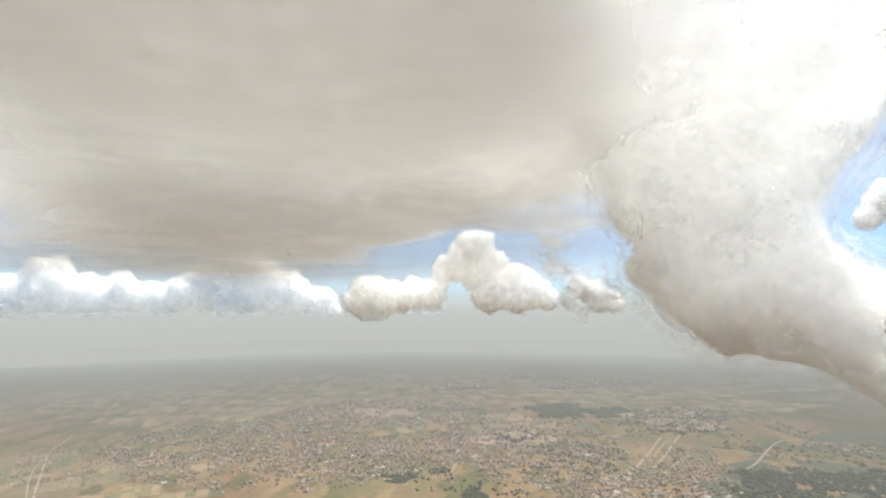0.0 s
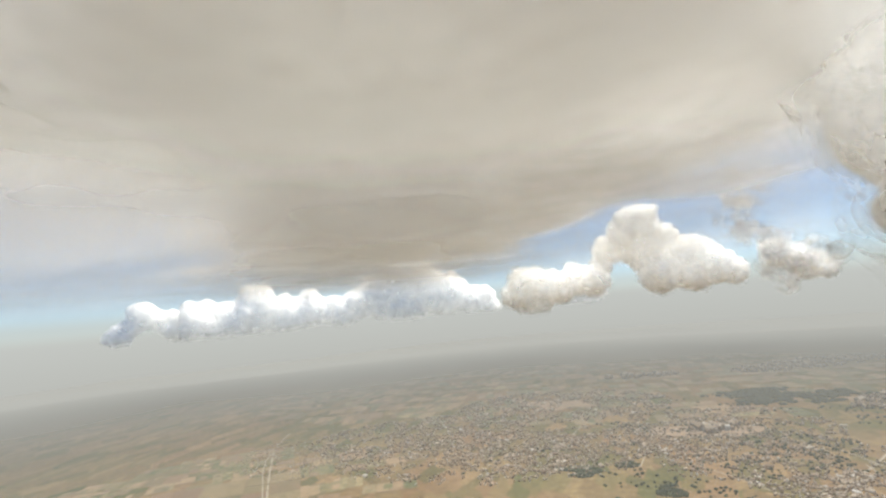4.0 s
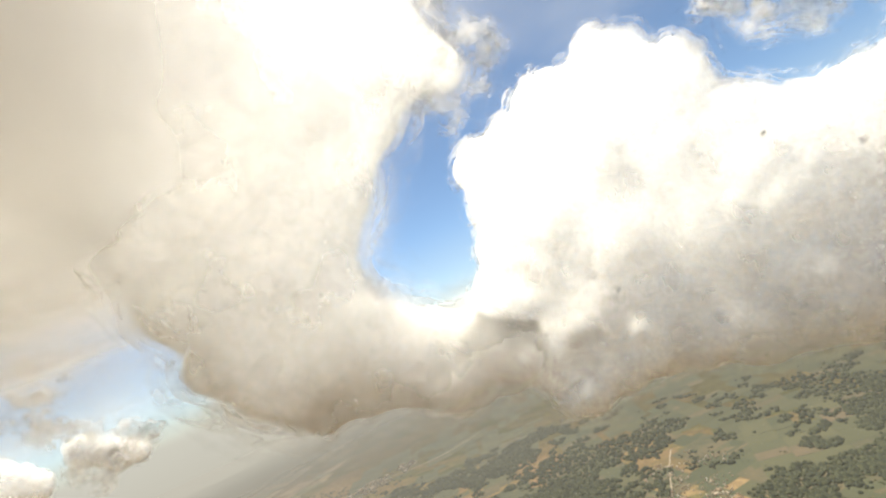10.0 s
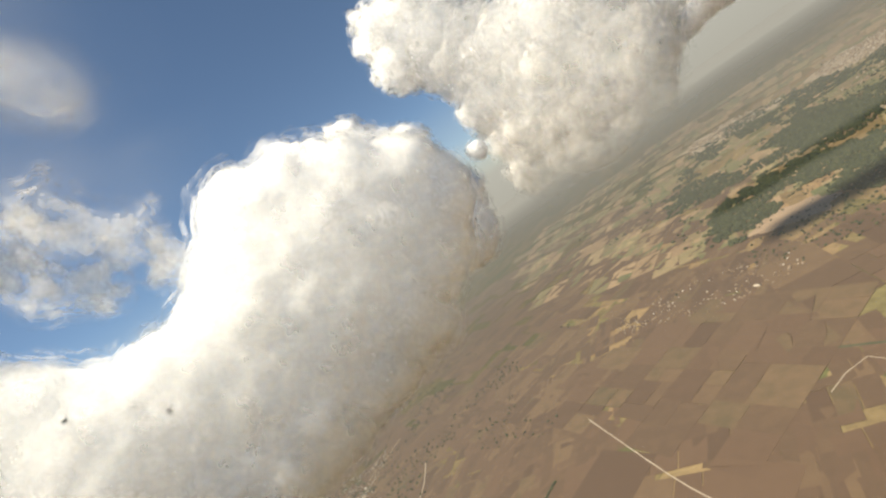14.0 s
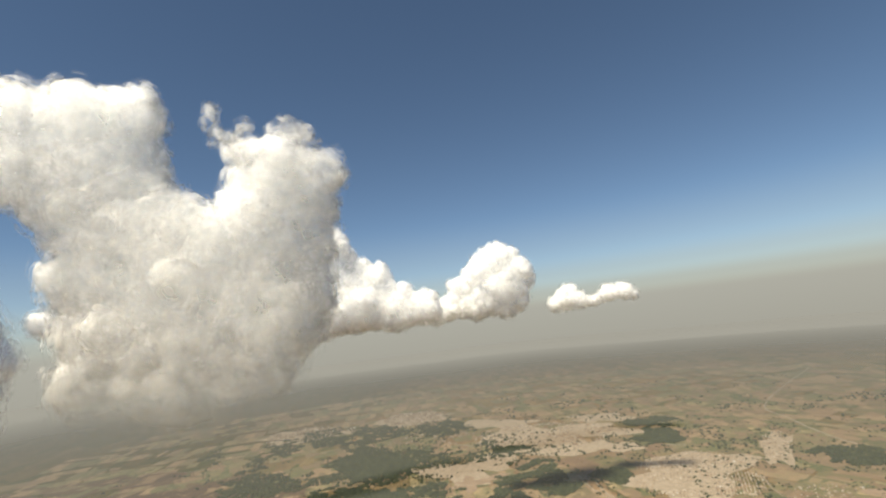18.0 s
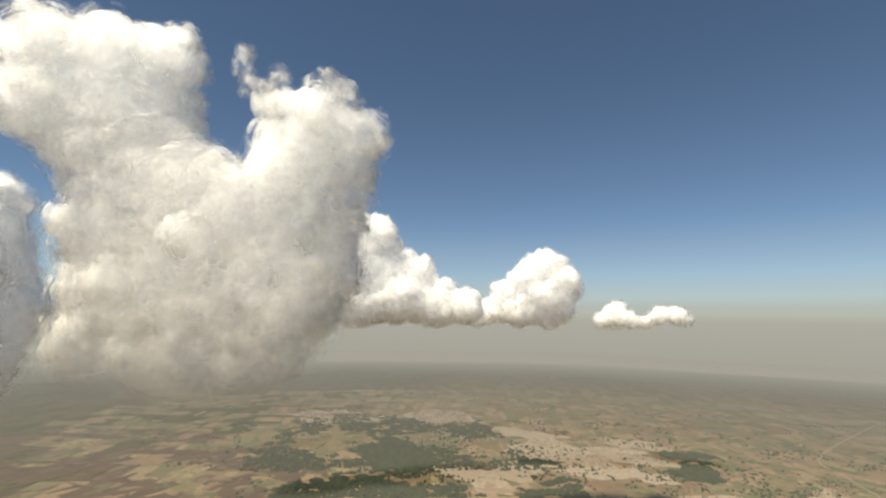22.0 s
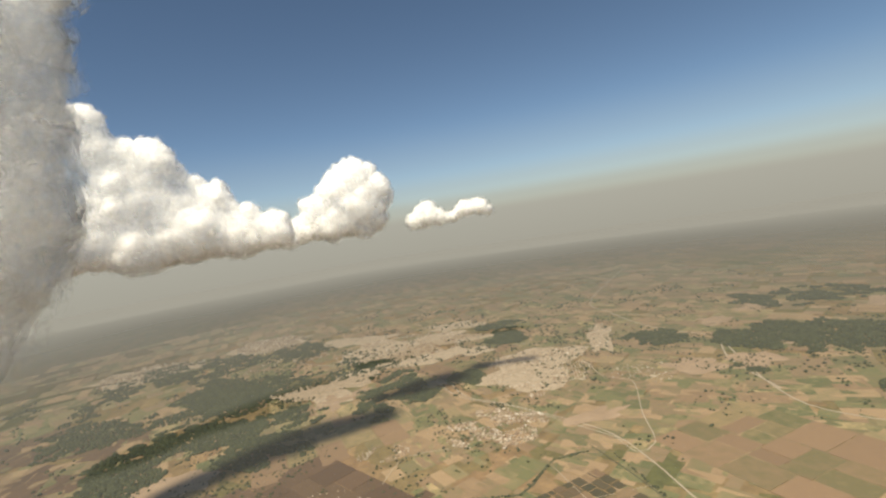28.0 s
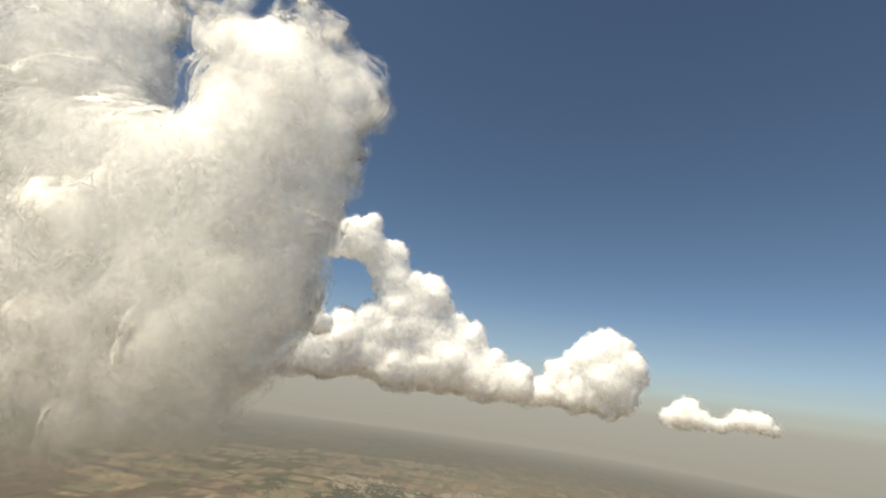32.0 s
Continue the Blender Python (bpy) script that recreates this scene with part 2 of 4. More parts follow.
WOOD = plain("dark_trees", [(0.2, (0.022, 0.030, 0.014)), (0.6, (0.04, 0.05, 0.022)), (0.9, (0.06, 0.068, 0.03))], 0.1, "island")
BARE = plain("bare_earth", [(0.3, (0.25, 0.175, 0.115)), (0.7, (0.36, 0.26, 0.18))], 0.02)
ESTATE = plain("estate_ground", [(0.3, (0.28, 0.215, 0.15)), (0.5, (0.37, 0.295, 0.215)), (0.7, (0.46, 0.38, 0.29))], 0.09)
STREAM = plain("stream_scrub", [(0.3, (0.05, 0.055, 0.03)), (0.7, (0.08, 0.08, 0.045))], 0.05)


# Distance haze painted on a sheet: flat grey, opacity set by distance from the origin.
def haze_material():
    m, n, l, out = material("haze_sheet")
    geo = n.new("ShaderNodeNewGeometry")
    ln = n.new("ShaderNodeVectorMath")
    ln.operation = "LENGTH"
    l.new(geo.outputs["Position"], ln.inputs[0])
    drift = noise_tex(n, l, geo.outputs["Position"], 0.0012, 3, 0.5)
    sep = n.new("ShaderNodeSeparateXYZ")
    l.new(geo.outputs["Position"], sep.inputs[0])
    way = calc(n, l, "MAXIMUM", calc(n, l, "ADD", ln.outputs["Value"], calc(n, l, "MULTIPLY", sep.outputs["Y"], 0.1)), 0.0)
    clear_part = calc(n, l, "POWER", 2.718, calc(n, l, "MULTIPLY", calc(n, l, "POWER", calc(n, l, "MULTIPLY", way, 1 / 2400), 1.5), -1.0))   # share of the sheet left clear, falling with distance from the origin
    edge = n.new("ShaderNodeMapRange")               # the sheet turns opaque towards its rim near the horizon
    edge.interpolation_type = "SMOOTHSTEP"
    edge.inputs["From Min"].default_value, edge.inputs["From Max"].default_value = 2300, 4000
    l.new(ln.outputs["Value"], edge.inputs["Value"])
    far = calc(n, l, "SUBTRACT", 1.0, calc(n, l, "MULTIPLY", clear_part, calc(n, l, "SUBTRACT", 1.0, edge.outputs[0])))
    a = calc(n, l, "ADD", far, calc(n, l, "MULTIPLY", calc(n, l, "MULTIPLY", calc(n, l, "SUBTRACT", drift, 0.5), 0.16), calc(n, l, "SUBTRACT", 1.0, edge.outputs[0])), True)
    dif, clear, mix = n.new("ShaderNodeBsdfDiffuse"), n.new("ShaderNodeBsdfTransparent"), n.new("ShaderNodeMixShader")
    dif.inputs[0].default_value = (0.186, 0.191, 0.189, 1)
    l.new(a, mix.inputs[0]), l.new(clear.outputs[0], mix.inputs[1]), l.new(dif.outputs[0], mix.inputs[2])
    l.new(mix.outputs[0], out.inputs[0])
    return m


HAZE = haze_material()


# ---- numeric noise for shapes ----
def lattice(ix, iy, iz, k):
    h = (ix * 374761393 + iy * 668265263 + iz * 2147483647 + k * 974634541) & 0xFFFFFFFF
    h = ((h ^ (h >> 13)) * 1274126177) & 0xFFFFFFFF
    return ((h ^ (h >> 16)) & 0xFFFF) / 65535.0


def smooth_noise(p, k=0):
    i = np.floor(p).astype(np.int64)
    f = p - i
    f = f * f * (3 - 2 * f)
    v = 0
    for dx in (0, 1):
        for dy in (0, 1):
            for dz in (0, 1):
                w = (f[:, 0] if dx else 1 - f[:, 0]) * (f[:, 1] if dy else 1 - f[:, 1]) * (f[:, 2] if dz else 1 - f[:, 2])
                v = v + w * lattice(i[:, 0] + dx, i[:, 1] + dy, i[:, 2] + dz, k)
    return v


def billow(p, k=0):
    """1 in the middle of a puff, falling to its rim: rounded cells."""
    i = np.floor(p).astype(np.int64)
    best = np.full(len(p), 9.0)
    for dx in (-1, 0, 1):
        for dy in (-1, 0, 1):
            for dz in (-1, 0, 1):
                c = i + (dx, dy, dz)
                q = np.stack([c[:, j] + lattice(c[:, 0], c[:, 1], c[:, 2], k + j) for j in range(3)], -1)
                best = np.minimum(best, ((p - q) ** 2).sum(1))
    return np.sqrt(np.clip(1 - best, 0, 1))


def mesh_from(name, verts, faces, mat, smooth=False):
    me = bpy.data.meshes.new(name)
    me.from_pydata(verts.tolist() if hasattr(verts, "tolist") else verts, [], faces.tolist() if hasattr(faces, "tolist") else faces)
    me.materials.append(mat)
    if smooth:
        me.polygons.foreach_set("use_smooth", [True] * len(me.polygons))
    me.update()
    return me


def part(name, me, parent, label=""):
    ob = new(name, me)
    ob.parent = parent
    return tagged(ob, label) if label else ob


# ---- ground ----
def ground_height(x, y):
    r = np.hypot(x, y)
    p = np.stack([x * 0.0011, y * 0.0011, x * 0 + 3.3], -1)
    h = 14 * (smooth_noise(p) - 0.5) * np.clip((r - 300) / 1500, 0.15, 1)
    ridge = smooth_noise(np.stack([x * 0.0016, y * 0.0016, x * 0 + 9.1], -1))
    return h + 40 * np.clip((r - 2300) / 2200, 0, 1) * np.clip(ridge - 0.35, 0, 1)


GRID = [ground_height(np.arange(-4000, 4001, 40.0), np.full(201, yy)).tolist() for yy in np.arange(-4000, 4001, 40.0)]


def gz(x, y):
    u, w = min(max((x + 4000) / 40, 0), 199.99), min(max((y + 4000) / 40, 0), 199.99)
    i, k = int(u), int(w)
    u, w = u - i, w - k
    return (GRID[k][i] * (1 - u) + GRID[k][i + 1] * u) * (1 - w) + (GRID[k + 1][i] * (1 - u) + GRID[k + 1][i + 1] * u) * w


def build_ground():
    rings = np.concatenate([[1], np.geomspace(60, 4280, 124)])
    seg = 220
    ang = np.linspace(0, 2 * math.pi, seg, endpoint=False)
    X, Y = (rings[:, None] * np.cos(ang)).ravel(), (rings[:, None] * np.sin(ang)).ravel()
    v = np.stack([X, Y, ground_height(X, Y)], -1)
    faces = [(i * seg + j, (i + 1) * seg + j, (i + 1) * seg + (j + 1) % seg, i * seg + (j + 1) % seg)
             for i in range(len(rings) - 1) for j in range(seg)]
    faces.append(tuple(range(seg)))
    g = new("ground", mesh_from("ground", v, faces, FARMLAND, True))
    tagged(g, "dry brown and green patchwork farmland plain far below", "farmland", kind="structure")
    # raised copy of the ground that carries the painted haze
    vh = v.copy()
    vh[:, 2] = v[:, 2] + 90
    hz = new("haze_sheet", mesh_from("haze_sheet", vh, faces, HAZE, True))
    tagged(hz, "thin grey sheet over the distant plain, standing in for haze", "haze", kind="structure")


build_ground()


def ribbon(name, pts, width, mat, label, category, lift=0.6):
    """A strip laid on the ground along a smoothed line."""
    p = [Vector(q) for q in pts]
    fine = []
    for i in range(len(p) - 1):
        a, b, c, d = p[max(i - 1, 0)], p[i], p[i + 1], p[min(i + 2, len(p) - 1)]
        n = max(2, int((c - b).length / 25))
        for k in range(n):
            t = k / n
            fine.append(0.5 * (2 * b + (c - a) * t + (2 * a - 5 * b + 4 * c - d) * t * t + (3 * b - a - 3 * c + d) * t ** 3))
    fine.append(p[-1])
    v, f = [], []
    for i, q in enumerate(fine):
        w = (fine[min(i + 1, len(fine) - 1)] - fine[max(i - 1, 0)]).normalized()
        s = Vector((-w.y, w.x)) * width * 0.5 * (0.85 + 0.3 * random.random())
        for e in (q + s, q - s):
            v.append((e.x, e.y, gz(e.x, e.y) + lift))
        if i:
            k = 2 * i
            f.append((k - 2, k - 1, k + 1, k))
    return tagged(new(name, mesh_from(name, v, f, mat)), label, category, kind="structure")


ROADS = [
    ([(489, -458), (427, -412), (365, -366), (308, -326), (251, -293)], 3),
    ([(158, -242), (287, -249), (317, -229), (336, -241), (362, -242), (363, -221), (363, -206)], 3.4),
    ([(447, -290), (406, -267), (362, -242)], 2.2),
    ([(867, -419), (817, -366), (775, -298), (713, -231), (669, -193), (607, -167)], 4),
    ([(792, -121), (876, -205), (963, -276), (1019, -365), (1057, -456), (1070, -515)], 4),
    ([(963, -276), (1193, -323), (1281, -329)], 3),
    ([(963, -276), (1026, -213)], 3),
    ([(673, -328), (589, -247), (559, -194)], 2.2),
    ([(188, -434), (157, -478), (108, -438), (44, -381), (-2, -340)], 2),
    ([(128, -629), (105, -697), (88, -741)], 2.4),
    ([(-366, -310), (-379, -437), (-401, -544), (-410, -637), (-387, -721), (-330, -863), (-287, -942), (-292, -1067)], 4.6),
    ([(-581, -939), (-550, -847), (-576, -795), (-492, -669), (-441, -584), (-401, -579), (-410, -637)], 3.4),
    ([(-1507, -1965), (-985, -1493), (-909, -1295), (-868, -1108), (-871, -987), (-891, -891), (-790, -765), (-721, -607)], 7),
    ([(-162, -520), (-184, -461), (-219, -407), (-214, -363), (-229, -306), (-232, -242)], 2.2),
    ([(-279, -483), (-277, -333), (-280, -138)], 1.8),
    ([(-287, -611), (-279, -483), (-283, -379)], 1.6),
    ([(-263, -414), (-345, -405)], 1.6),
    ([(-283, -520), (-362, -503)], 1.6),
    ([(-271, -326), (-336, -290)], 1.6),
    ([(-184, -748), (-114, -765), (-66, -707)], 2.4),
    ([(-873, -849), (-815, -769), (-736, -645), (-693, -546), (-710, -465), (-740, -382), (-660, -32), (-798, -216)], 6),
    ([(-1078, -473), (-954, -394), (-870, -358), (-866, -309)], 4),
    ([(-269, -1079), (-276, -952), (-339, -835), (-377, -726), (-410, -619)], 4.6),
    ([(49, -1824), (31, -1618), (-41, -1468), (-171, -1345), (-259, -1237), (-443, -1244), (-568, -1187)], 6),
    ([(605, 441), (627, 381), (643, 310), (654, 247), (653, 197), (653, 141), (547, -8)], 4),
    ([(644, 843), (717, 822), (773, 776), (792, 739), (850, 713), (946, 719)], 4),
    ([(857, 440), (789, 401), (741, 362), (706, 329)], 4),
    ([(860, 398), (832, 410)], 4),
    ([(953, 302), (884, 297), (787, 283)], 4),
    ([(591, 1192), (725, 1366), (761, 1373)], 6),
    ([(718, 1356), (829, 1284), (948, 1218), (1050, 1152)], 6),
    ([(517, 2421), (743, 2292), (997, 2292)], 9),
    ([(792, 739), (698, 693)], 3),
    ([(202, 887), (305, 943), (514, 1130), (736, 1411)], 9),
    ([(282, 897), (349, 937), (384, 891), (354, 747), (350, 639)], 6),
    ([(264, 1402), (387, 1382)], 10),
    ([(227, 847), (286, 798), (316, 670), (363, 641), (429, 559)], 6),
    ([(902, 2431), (1018, 2355)], 10),
    ([(-48, 1595), (135, 1463), (281, 1355)], 8),
    ([(-613, 908), (-729, 1094), (-885, 1359)], 8),
    ([(535, 1102), (635, 1218), (821, 1453)], 9),
    ([(506, 1266), (535, 1102), (500, 988)], 6),
    ([(110, 1156), (179, 1421)], 6),
    ([(312, 1343), (425, 1377)], 14),
    ([(-195, 1761), (-16, 1964), (102, 1905)], 14),
    ([(574, 2264), (847, 2255)], 22),
    ([(961, 1808), (1081, 1813)], 22),
    ([(-85, 1205), (-12, 1464), (11, 1529)], 6),
    ([(394, 2967), (703, 2753), (1000, 2379)], 9),
    ([(-969, 1587), (-849, 1269), (-703, 1032), (-582, 854)], 5),
    ([(-227, 2119), (157, 2311), (834, 2293), (1016, 2388)], 8),
    ([(510, 1144), (478, 791)], 5),
    ([(27, 1299), (207, 1169), (332, 950), (347, 757)], 5),
    ([(489, 2767), (768, 2477), (1002, 2276)], 12),
    ([(552, 1080), (735, 1246), (786, 1130), (1063, 1353), (1197, 1243), (1292, 1073), (1438, 997)], 7),
    ([(323, 1161), (464, 1159), (555, 839)], 5),
]
for pts, width in ROADS:
    ribbon("road", pts, width * 0.5, ROAD, "pale dusty road winding across the plain", "road")
ribbon("railway", [(-363, -633), (-360, -534), (-353, -452), (-348, -386), (-351, -240)], 2.2, STREAM, "dark railway line along the road", "railway", 0.75)
for pts in ([(-38, -535), (-84, -577), (-151, -603), (-218, -574), (-296, -624), (-350, -617)], [(187, -504), (126, -492), (84, -479), (83, -552)]):
    ribbon("stream", pts, 4, STREAM, "dark scrub-lined stream between the fields", "stream", 0.5)



# ---- fields, woods, settlements ----
def slab(name, corners, mat, parent, lift=0.6):
    top = [(x, y, gz(x, y) + lift) for x, y in corners]
    low = [(x, y, z - 1.2) for x, y, z in top]
    n = len(top)
    faces = [tuple(range(n))] + [(k, n + k, n + (k + 1) % n, (k + 1) % n) for k in range(n)]
    return part(name, mesh_from(name, top + low, faces, mat), parent)


def field_block(cx, cy, w, h, turn, least, gap, label, mat=PLOT):
    """A block of farmland cut again and again into plots."""
    block = tagged(new("farmland_block"), label, "fields", "blocks of fields", "structure")
    block.location = (0, 0, 0)
    c, s = math.cos(radians(turn)), math.sin(radians(turn))

    def cut(x0, y0, x1, y1):
        a, b = x1 - x0, y1 - y0
        if max(a, b) > least * random.uniform(1.2, 2.6):
            k = random.uniform(0.35, 0.65)
            if a > b * random.uniform(0.6, 1.3):
                m = x0 + a * k
                cut(x0, y0, m, y1), cut(m, y0, x1, y1)
            else:
                m = y0 + b * k
                cut(x0, y0, x1, m), cut(x0, m, x1, y1)
            return
        if random.random() < 0.12:
            return
        g = gap * random.uniform(0.5, 1.5)
        pts = [(x0 + g, y0 + g), (x1 - g, y0 + g), (x1 - g, y1 - g), (x0 + g, y1 - g)]
        slab("plot", [(cx + c * x - s * y, cy + s * x + c * y) for x, y in pts], mat, block)
    cut(-w / 2, -h / 2, w / 2, h / 2)


for spec in [(-283, -430, 135, 270, 8, 13, 1.0, "small grid of dark and brown orchard plots", ORCHARD),
             (148, -668, 430, 250, 25, 40, 0.5, "broad brown ploughed fields in strips", PLOUGHED_PLOT),
             (-41, -524, 190, 170, 12, 32, 0.6, "tan and green fields by the stream"),
             (360, -538, 360, 300, -22, 34, 0.5, "brown and straw-coloured field strips", PLOUGHED_PLOT),
             (347, -263, 240, 220, -12, 60, 0.6, "large brown fallow fields", PLOUGHED_PLOT),
             (-551, -482, 200, 240, 5, 45, 0.8, "dry tan pasture plots"),
             (590, 513, 200, 190, 30, 34, 0.6, "green and tan fields beside the road", MEADOW_PLOT),
             (438, 108, 230, 220, 20, 40, 0.6, "brown and green fields by the village road", PLOUGHED_PLOT),
             (-7, -913, 260, 190, 4, 36, 0.6, "mixed green fields below the cloud"),
             (-762, 968, 330, 300, 30, 60, 0.8, "bare brown fields at the town's edge"),
             (-400, -1164, 280, 150, 18, 34, 0.6, "tan plots beyond the housing estate"),
             (783, 554, 240, 180, -15, 44, 0.7, "olive green pasture plots", MEADOW_PLOT),
             (900, 60, 220, 220, 10, 40, 0.7, "dark green fields along the stream", MEADOW_PLOT)]:
    field_block(*spec)


def patchwork(cx, cy, rx, ry, turn, count, low, high, label, mat=None):
    """Far fields, too many to count: strips and blocks side by side."""
    v, f = [], []
    for _ in range(count):
        a, q = random.uniform(0, 2 * math.pi), math.sqrt(random.random())
        x0, y0 = cx + rx * q * math.cos(a), cy + ry * q * math.sin(a)
        t = radians(turn) + 0.5 * float(noise.noise((x0 / 400, y0 / 400, 2.2)))
        w, h, n = random.uniform(low, high), random.uniform(low, high) * 1.8, random.randint(1, 4)
        for k in range(n):
            pts = [(-w / 2 + k * w * 1.04, -h / 2), (w / 2 + k * w * 1.04, -h / 2), (w / 2 + k * w * 1.04, h / 2), (-w / 2 + k * w * 1.04, h / 2)]
            b = len(v)
            for x, y in pts:
                X, Y = x0 + math.cos(t) * x - math.sin(t) * y, y0 + math.sin(t) * x + math.cos(t) * y
                v.append((X, Y, gz(X, Y) + 0.35 + 0.2 * random.random()))
            f.append((b, b + 1, b + 2, b + 3))
    tagged(new("far_fields", mesh_from("far_fields", v, f, mat or STRIPS)), label, "fields", "blocks of fields", "stuff")


for spec in [(-177, -1748, 1500, 900, 10, 900, 16, 60, "far green and tan patchwork of fields"), (-1128, -1045, 900, 700, 30, 420, 16, 55, "far tan and olive field strips"),
             (924, -850, 700, 700, -20, 480, 14, 50, "far brown field strips", PLOUGHED), (1229, 451, 800, 900, 25, 420, 14, 50, "far olive field strips", MEADOW),
             (330, -501, 520, 330, 20, 330, 8, 34, "brown and straw field strips", PLOUGHED), (-442, -645, 360, 320, 10, 260, 8, 30, "tan and green field strips"),
             (631, 468, 260, 330, 30, 200, 8, 30, "green field strips by the road", MEADOW), (171, 2334, 1700, 800, 5, 500, 18, 60, "far hazy brown fields"),
             (-840, 935, 500, 400, 30, 160, 12, 50, "bare brown fields")]:
    patchwork(*spec)


def blot(name, cx, cy, r, mat, label, category, seed, squash=0.7, turn=0.0):
    """A patch of ground with an uneven outline."""
    thing = tagged(new(name), label, category, kind="structure")
    pts = []
    for k in range(26):
        a = 2 * math.pi * k / 26
        q = r * (0.25 + 1.3 * float(smooth_noise(np.array([[math.cos(a) * 2.2 + seed, math.sin(a) * 2.2, seed * 0.7]]))[0]))
        u, w, t = q * math.cos(a), squash * q * math.sin(a), radians(turn)
        pts.append((cx + u * math.cos(t) - w * math.sin(t), cy + u * math.sin(t) + w * math.cos(t)))
    slab("bare_surface", pts, mat, thing, 0.9)


for k, (x, y, r) in enumerate([(-709, -778, 62), (-820, -720, 59), (-961, -784, 58), (-1079, -422, 60), (225, -903, 63), (-999, -990, 53), (-1180, -1013, 66), (-1408, -784, 85), (-44, -1114, 73), (-437, -706, 49), (246, -908, 55), (-307, -1045, 35),
                               (-67, 1818, 110), (309, 1429, 120)]):
    blot("bare_patch", x, y, r, BARE, "bare reddish-tan earth clearing", "clearing", 3.1 * k + 1)


for k, (x, y, r, squash, turn) in enumerate([(-280, -1460, 208, 0.67, 155), (-481, -987, 157, 0.70, 62), (107, -1952, 113, 0.77, 147), (468, -1863, 172, 0.45, -175), (-735, -1101, 116, 0.24, 55), (100, -1945, 127, 0.90, 134), (523, -1918, 124, 0.71, 176), (-477, -1574, 103, 0.69, 154), (-405, -1260, 69, 0.59, 156), (-203, -1672, 121, 0.65, 156), (-53, -1231, 126, 0.76, 102)]):
    blot("estate_ground", x, y, r * 1.1, ESTATE, "tan built-up ground under a housing estate", "estate ground", 2.3 * k + 4, squash, turn)


def settlement(cx, cy, rx, ry, turn, count, label, grid=0.0, size=2.3):
    """Small gabled houses, along lanes when grid is set."""
    c, s = math.cos(radians(turn)), math.sin(radians(turn))
    v, f = [], []
    for _ in range(int(count * 1.6)):
        a, q = random.uniform(0, 2 * math.pi), math.sqrt(random.random())
        x, y = rx * q * math.cos(a), ry * q * math.sin(a)
        if noise.noise((x / 45 + cx * 0.1, y / 45 + cy * 0.1, 1.7)) < -0.15:
            continue
        if grid:
            y = round(y / grid) * grid + random.uniform(-0.6, 0.6)
        X, Y = cx + c * x - s * y, cy + s * x + c * y
        w, d, h = size * random.uniform(0.6, 1.4), size * random.uniform(0.5, 1.0), size * random.uniform(0.45, 0.9)
        if random.random() < 0.03:
            w, d = w * 3.2, d * 2.2
        t = radians(turn) + (random.choice((0, math.pi / 2)) if grid else random.uniform(0, 3.1))
        ct, st, z, k = math.cos(t), math.sin(t), gz(X, Y), len(v)
        for dz in (-0.5, h):
            for px, py in ((-w, -d), (w, -d), (w, d), (-w, d)):
                v.append((X + (ct * px - st * py) / 2, Y + (st * px + ct * py) / 2, z + dz))
        for px in (-w, w):
            v.append((X + ct * px / 2, Y + st * px / 2, z + h + d * 0.3))
        f += [(k, k + 1, k + 5, k + 4), (k + 1, k + 2, k + 6, k + 9, k + 5), (k + 2, k + 3, k + 7, k + 6), (k + 3, k, k + 4, k + 8, k + 7),
              (k + 4, k + 5, k + 9, k + 8), (k + 6, k + 7, k + 8, k + 9)]
    tagged(new("houses", mesh_from("houses", v, f, HOUSES)), label, "houses", "settlements on the plain", "stuff")


